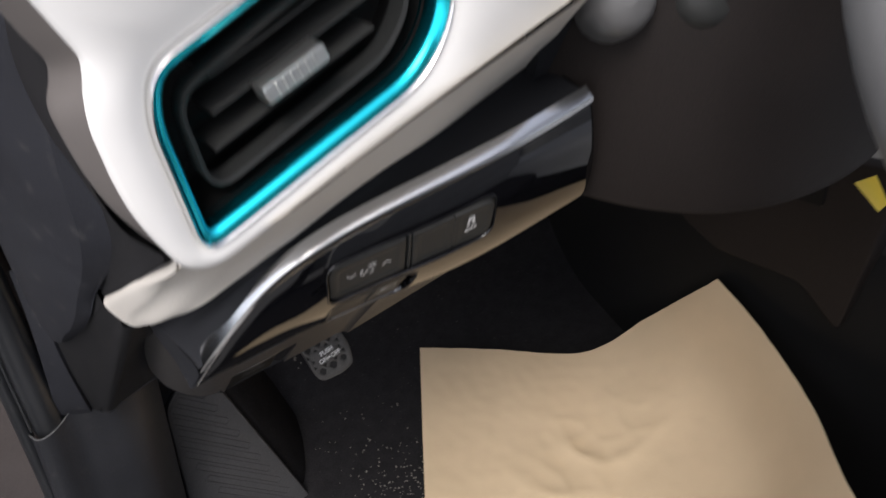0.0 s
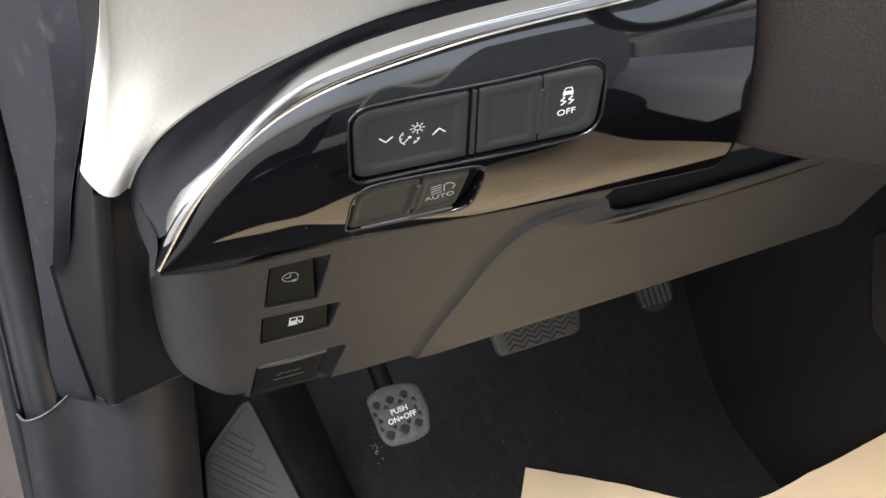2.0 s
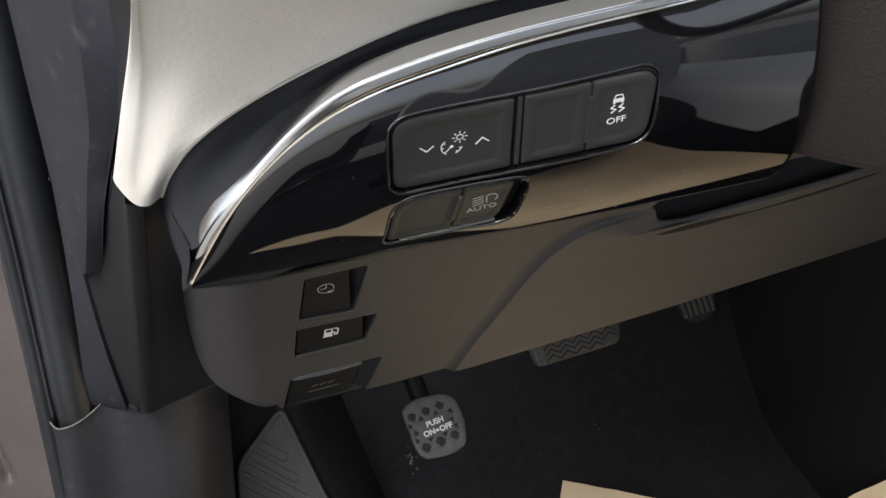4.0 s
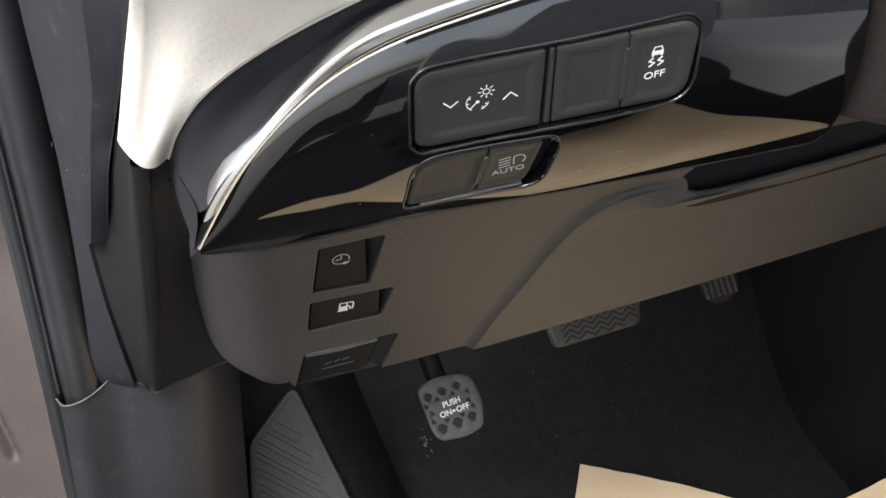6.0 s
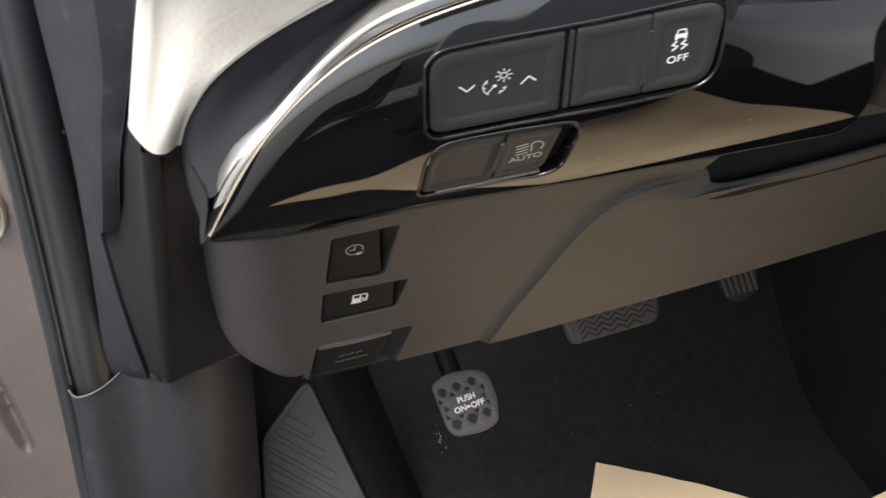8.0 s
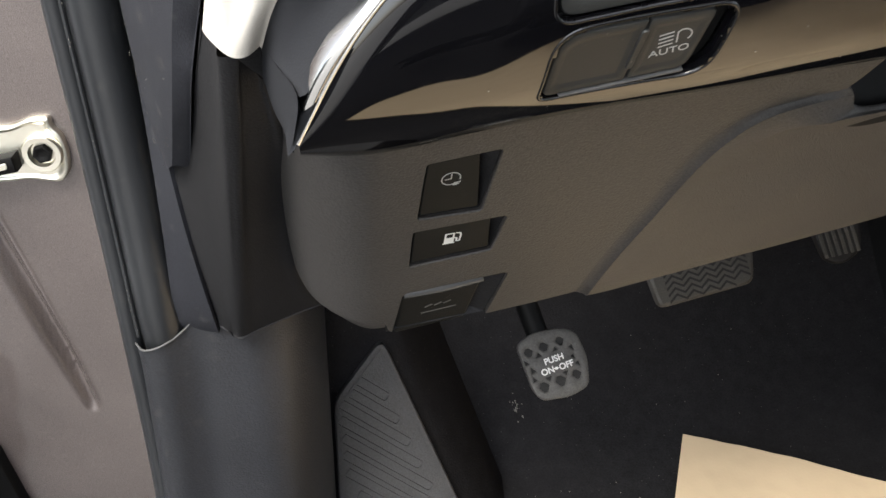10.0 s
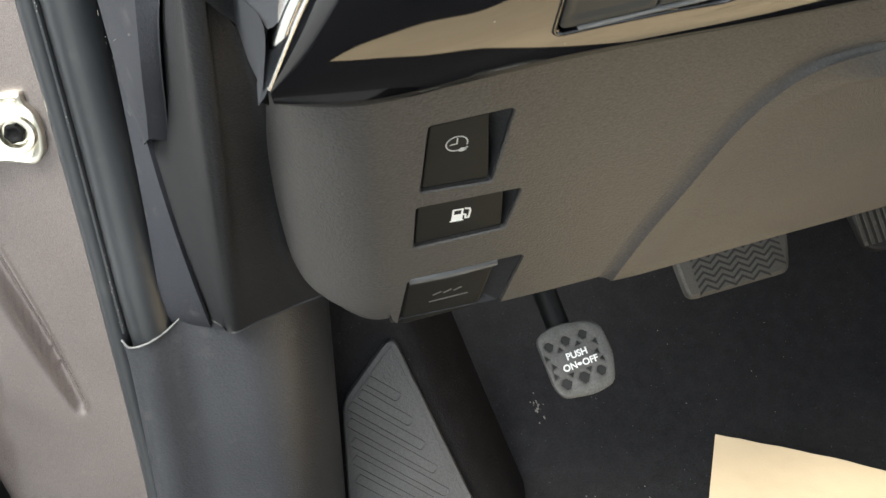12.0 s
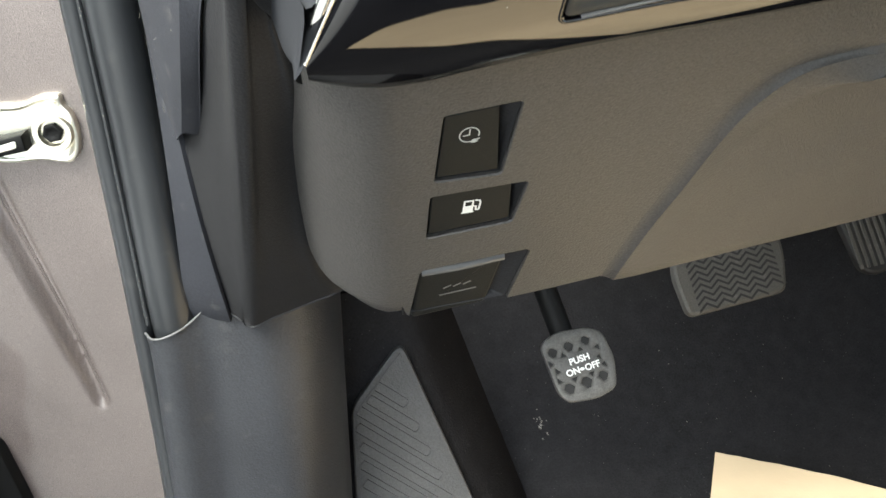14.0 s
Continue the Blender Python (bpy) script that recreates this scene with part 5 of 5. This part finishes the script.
# ---- kraft paper on the floor ----
bm = bmesh.new()
prow = [[(0.4560, 0.8200, 0.012), (0.5450, 0.7550, 0.022), (0.6550, 0.6720, 0.028), (0.7350, 0.6300, 0.105), (0.7520, 0.5480, 0.238)],
        [(0.3880, 0.6950, 0.002), (0.5000, 0.6200, 0.006), (0.6200, 0.5500, 0.018), (0.7150, 0.4800, 0.105), (0.7380, 0.4520, 0.232)],
        [(0.2900, 0.5150, 0.002), (0.4200, 0.4600, 0.004), (0.5500, 0.4000, 0.012), (0.6600, 0.3600, 0.105), (0.7020, 0.3460, 0.234)],
        [(0.2330, 0.4200, 0.004), (0.3800, 0.3300, 0.005), (0.5100, 0.2700, 0.012), (0.5980, 0.2430, 0.105), (0.6440, 0.2370, 0.234)],
        [(0.1720, 0.3250, 0.006), (0.3200, 0.1750, 0.006), (0.4500, 0.0500, 0.012), (0.5350, 0.0450, 0.105), (0.5700, 0.0500, 0.234)]]
sheet(bm, prow, 24, 30)
for v in bm.verts:
    c = v.co
    crush = math.exp(-(((c.x - 0.58) / 0.11) ** 2 + ((c.y - 0.53) / 0.06) ** 2)) + 0.10
    v.co.z += 0.004 * noise.noise(c * 7) + 0.0055 * crush * (1 - abs(noise.noise(c * 11 + V(3, 1, 7)))) ** 5 + 0.0032 * crush * (1 - abs(noise.noise(c * 24))) ** 4 + 0.0008 * noise.noise(c * 60) + 0.006
paper = part("kraft_paper_sheet", bm, KRAFT, thick=0.0006, angle=80)
tagged(paper, "creased brown kraft paper sheet laid over the carpet", "paper sheet")

# ---- crumbs on the carpet ----
bpy.context.view_layer.update()
carpet = bpy.data.objects["floor"]
bm = bmesh.new()
spots = [(random.gauss(0.320, 0.035), random.gauss(0.635, 0.05)) for k in range(240)]
spots = [(x, y) for x, y in spots if x <= 0.3 + (y - 0.5) * 0.5]
spots += [(random.gauss(0.273, 0.0035), random.gauss(0.880, 0.009)) for k in range(22)]
spots += [(random.uniform(0.24, 0.66), random.uniform(0.66, 0.95)) for k in range(70)]
for k, (x, y) in enumerate(spots):
    r = random.uniform(0.0004, 0.0010) * (1.0 if k < len(spots) - 70 else 0.6)
    c = carpet.closest_point_on_mesh(V(x, y, 0.036 + (y - 0.8666) * 0.72 if y > 0.82 else 0.0))[1]
    loops(bm, [[c + V(math.cos(a) * r * random.uniform(0.6, 1.3), math.sin(a) * r * 2, 0) for a in (0, 1.3, 2.6, 3.9, 5.2)], [c + V(math.cos(a) * r * 0.5, math.sin(a) * r, r) for a in (0, 1.3, 2.6, 3.9, 5.2)]])
tagged(part("crumbs", bm, CRUMB), "pale crumbs and grit scattered on the carpet", "crumbs", kind="stuff")

# ---- yellow label ----
bm = bmesh.new()
YL = Face((0.690, 0.375, 0.530), (-0.6, -0.5, 0.6), (1, -0.6, 0.4))
slab(bm, YL, uv([(-0.008, 0.010), (0.006, -0.022), (0.016, -0.016), (0.012, 0.012)]), 0.0, 0.0012, 0.0004)
tagged(part("label_tag", bm, YELLOW), "yellow paper label tag hanging below the column", "label")

# ---- centre console ----
console = thing("centre_console", None, "dark grey console side with a small switch pack", "console")
CN = Face((0.762, 0.55, 0.36), (-1, 0, 0), (0, -1, 0))
bm = bmesh.new()
slab(bm, CN, round_poly([CN.flat((0.762, y, z)) for y, z in ((0.675, 0.386), (0.515, 0.469), (0.380, 0.520), (0.380, 0.290), (0.445, 0.318), (0.567, 0.275), (0.640, 0.282))], 0.015, 4), -0.02, 0.0, 0.003)
side = part("side_panel", bm, COLUMN, console)
bm = bmesh.new()
slab(bm, CN, round_poly([CN.flat((0.762, y, z)) for y, z in ((0.536, 0.447), (0.455, 0.472), (0.450, 0.430), (0.522, 0.405))], 0.005, 3), -0.004, 0.003, 0.001)
pack = part("switch_pack", bm, HOLE, console, "black switch pack")
for k in range(3):
    bm = bmesh.new()
    c = CN.flat((0.762, 0.514 - 0.018 * k, 0.432 + 0.005 * k))
    slab(bm, CN, [c + Vector(q) for q in arc(0, 0, 0.0035, 0, 330, 9)], 0.002, 0.0045, 0.0008)
    part("button", bm, GREY_PLASTIC, pack)

# ---- driver's seat ----
seat = thing("driver_seat", None, "driver's seat with a black cushion and light grey back", "seat")
bm = bmesh.new()
rows = []
for y, z, w in ((-0.03, 0.15, 0.20), (0.03, 0.18, 0.28), (0.035, 0.24, 0.28), (-0.02, 0.29, 0.28), (-0.18, 0.30, 0.28), (-0.40, 0.28, 0.27)):
    rows.append([V(0.52 - w, y - 0.01, z - 0.12), V(0.52 - w - 0.01, y, z - 0.02), V(0.52 - w + 0.04, y, z + 0.01), V(0.52, y + 0.01, z - 0.01), V(0.52 + w - 0.04, y, z + 0.01), V(0.52 + w + 0.01, y, z - 0.02), V(0.52 + w, y - 0.01, z - 0.12)])
sheet(bm, rows, 5, 5)
part("cushion", bm, SEAT_DARK, seat, "black cushion", thick=0.01)
bm = bmesh.new()
sheet(bm, [[(0.24, -0.33, 0.24), (0.52, -0.36, 0.24), (0.80, -0.33, 0.24)], [(0.22, -0.41, 0.52), (0.52, -0.45, 0.52), (0.82, -0.41, 0.52)], [(0.25, -0.50, 0.76), (0.52, -0.53, 0.76), (0.79, -0.50, 0.76)], [(0.32, -0.56, 0.90), (0.52, -0.58, 0.92), (0.72, -0.56, 0.90)]], 5, 5)
part("backrest", bm, SEAT, seat, thick=0.08)
bm = bmesh.new()
slab(bm, Face((0.52, -0.22, 0.06), (0, 0, 1), (1, 0, 0)), round_poly(uv([(-0.2, -0.25), (0.2, -0.25), (0.2, 0.2), (-0.2, 0.2)]), 0.02), -0.06, 0.10, 0.01)
part("base", bm, HOLE, seat, "black seat base")

# ---- dust and lint ----
bm = bmesh.new()
for k in range(26):
    row = ROLL[random.randrange(22, 80)]
    i = random.randrange(90, 280)
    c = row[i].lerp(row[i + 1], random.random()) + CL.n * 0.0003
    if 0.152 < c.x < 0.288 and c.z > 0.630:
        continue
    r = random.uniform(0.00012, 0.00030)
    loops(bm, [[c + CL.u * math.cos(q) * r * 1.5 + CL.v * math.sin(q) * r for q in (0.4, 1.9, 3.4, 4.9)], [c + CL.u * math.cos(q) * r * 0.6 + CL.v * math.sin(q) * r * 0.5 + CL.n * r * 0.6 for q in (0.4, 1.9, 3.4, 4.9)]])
tagged(part("panel_dust", bm, CRUMB), "tiny pale dust specks on the glossy black panel", "dust", kind="stuff")
bm = bmesh.new()
seam = crom([(-0.0508, 0.6346, 0.62), (-0.0528, 0.6366, 0.50), (-0.0555, 0.6356, 0.372)], 60)
for p in seam:
    if random.random() < 0.72:
        continue
    r = random.uniform(0.00012, 0.00038)
    c = p + V(random.uniform(-0.001, 0.001), -0.0002, random.uniform(-0.001, 0.001))
    loops(bm, [[c + V(math.cos(a) * r, 0, math.sin(a) * r * 1.6) for a in (0, 1.57, 3.14, 4.71)], [c + V(math.cos(a) * r * 0.5, -r * 0.6, math.sin(a) * r) for a in (0, 1.57, 3.14, 4.71)]])
tagged(part("seal_dust", bm, CRUMB), "pale dust specks along the seam of the rubber seal", "dust", kind="stuff")
bm = bmesh.new()
for k in range(24):
    f, g = random.random(), random.random()
    row = crom(L[:5], 8)
    row2 = crom(M[:5], 8)
    i = int(f * (len(row) - 1))
    c = row[i].lerp(row2[i], 0.03 + 0.9 * g * g) + V(-0.0012, -0.0028, 0)
    r, a0 = random.uniform(0.00012, 0.00034), random.uniform(0, 3)
    ln = random.choice((1, 1, 1, 5))
    d = V(math.cos(a0) * 0.5, 0, math.sin(a0)).normalized()
    e = d.cross(V(0, 1, 0))
    loops(bm, [[c - d * r * ln - e * r * 0.6, c + d * r * ln - e * r * 0.6, c + d * r * ln + e * r * 0.6, c - d * r * ln + e * r * 0.6], [c - d * r * ln + V(0, -0.0003, 0), c + d * r * ln + V(0, -0.0003, 0), c + d * r * ln * 0.9 + e * r * 0.3 + V(0, -0.0003, 0), c - d * r * ln * 0.9 + e * r * 0.3 + V(0, -0.0003, 0)]])
tagged(part("trim_lint", bm, CRUMB), "pale lint and dust on the pillar trim", "lint", kind="stuff")
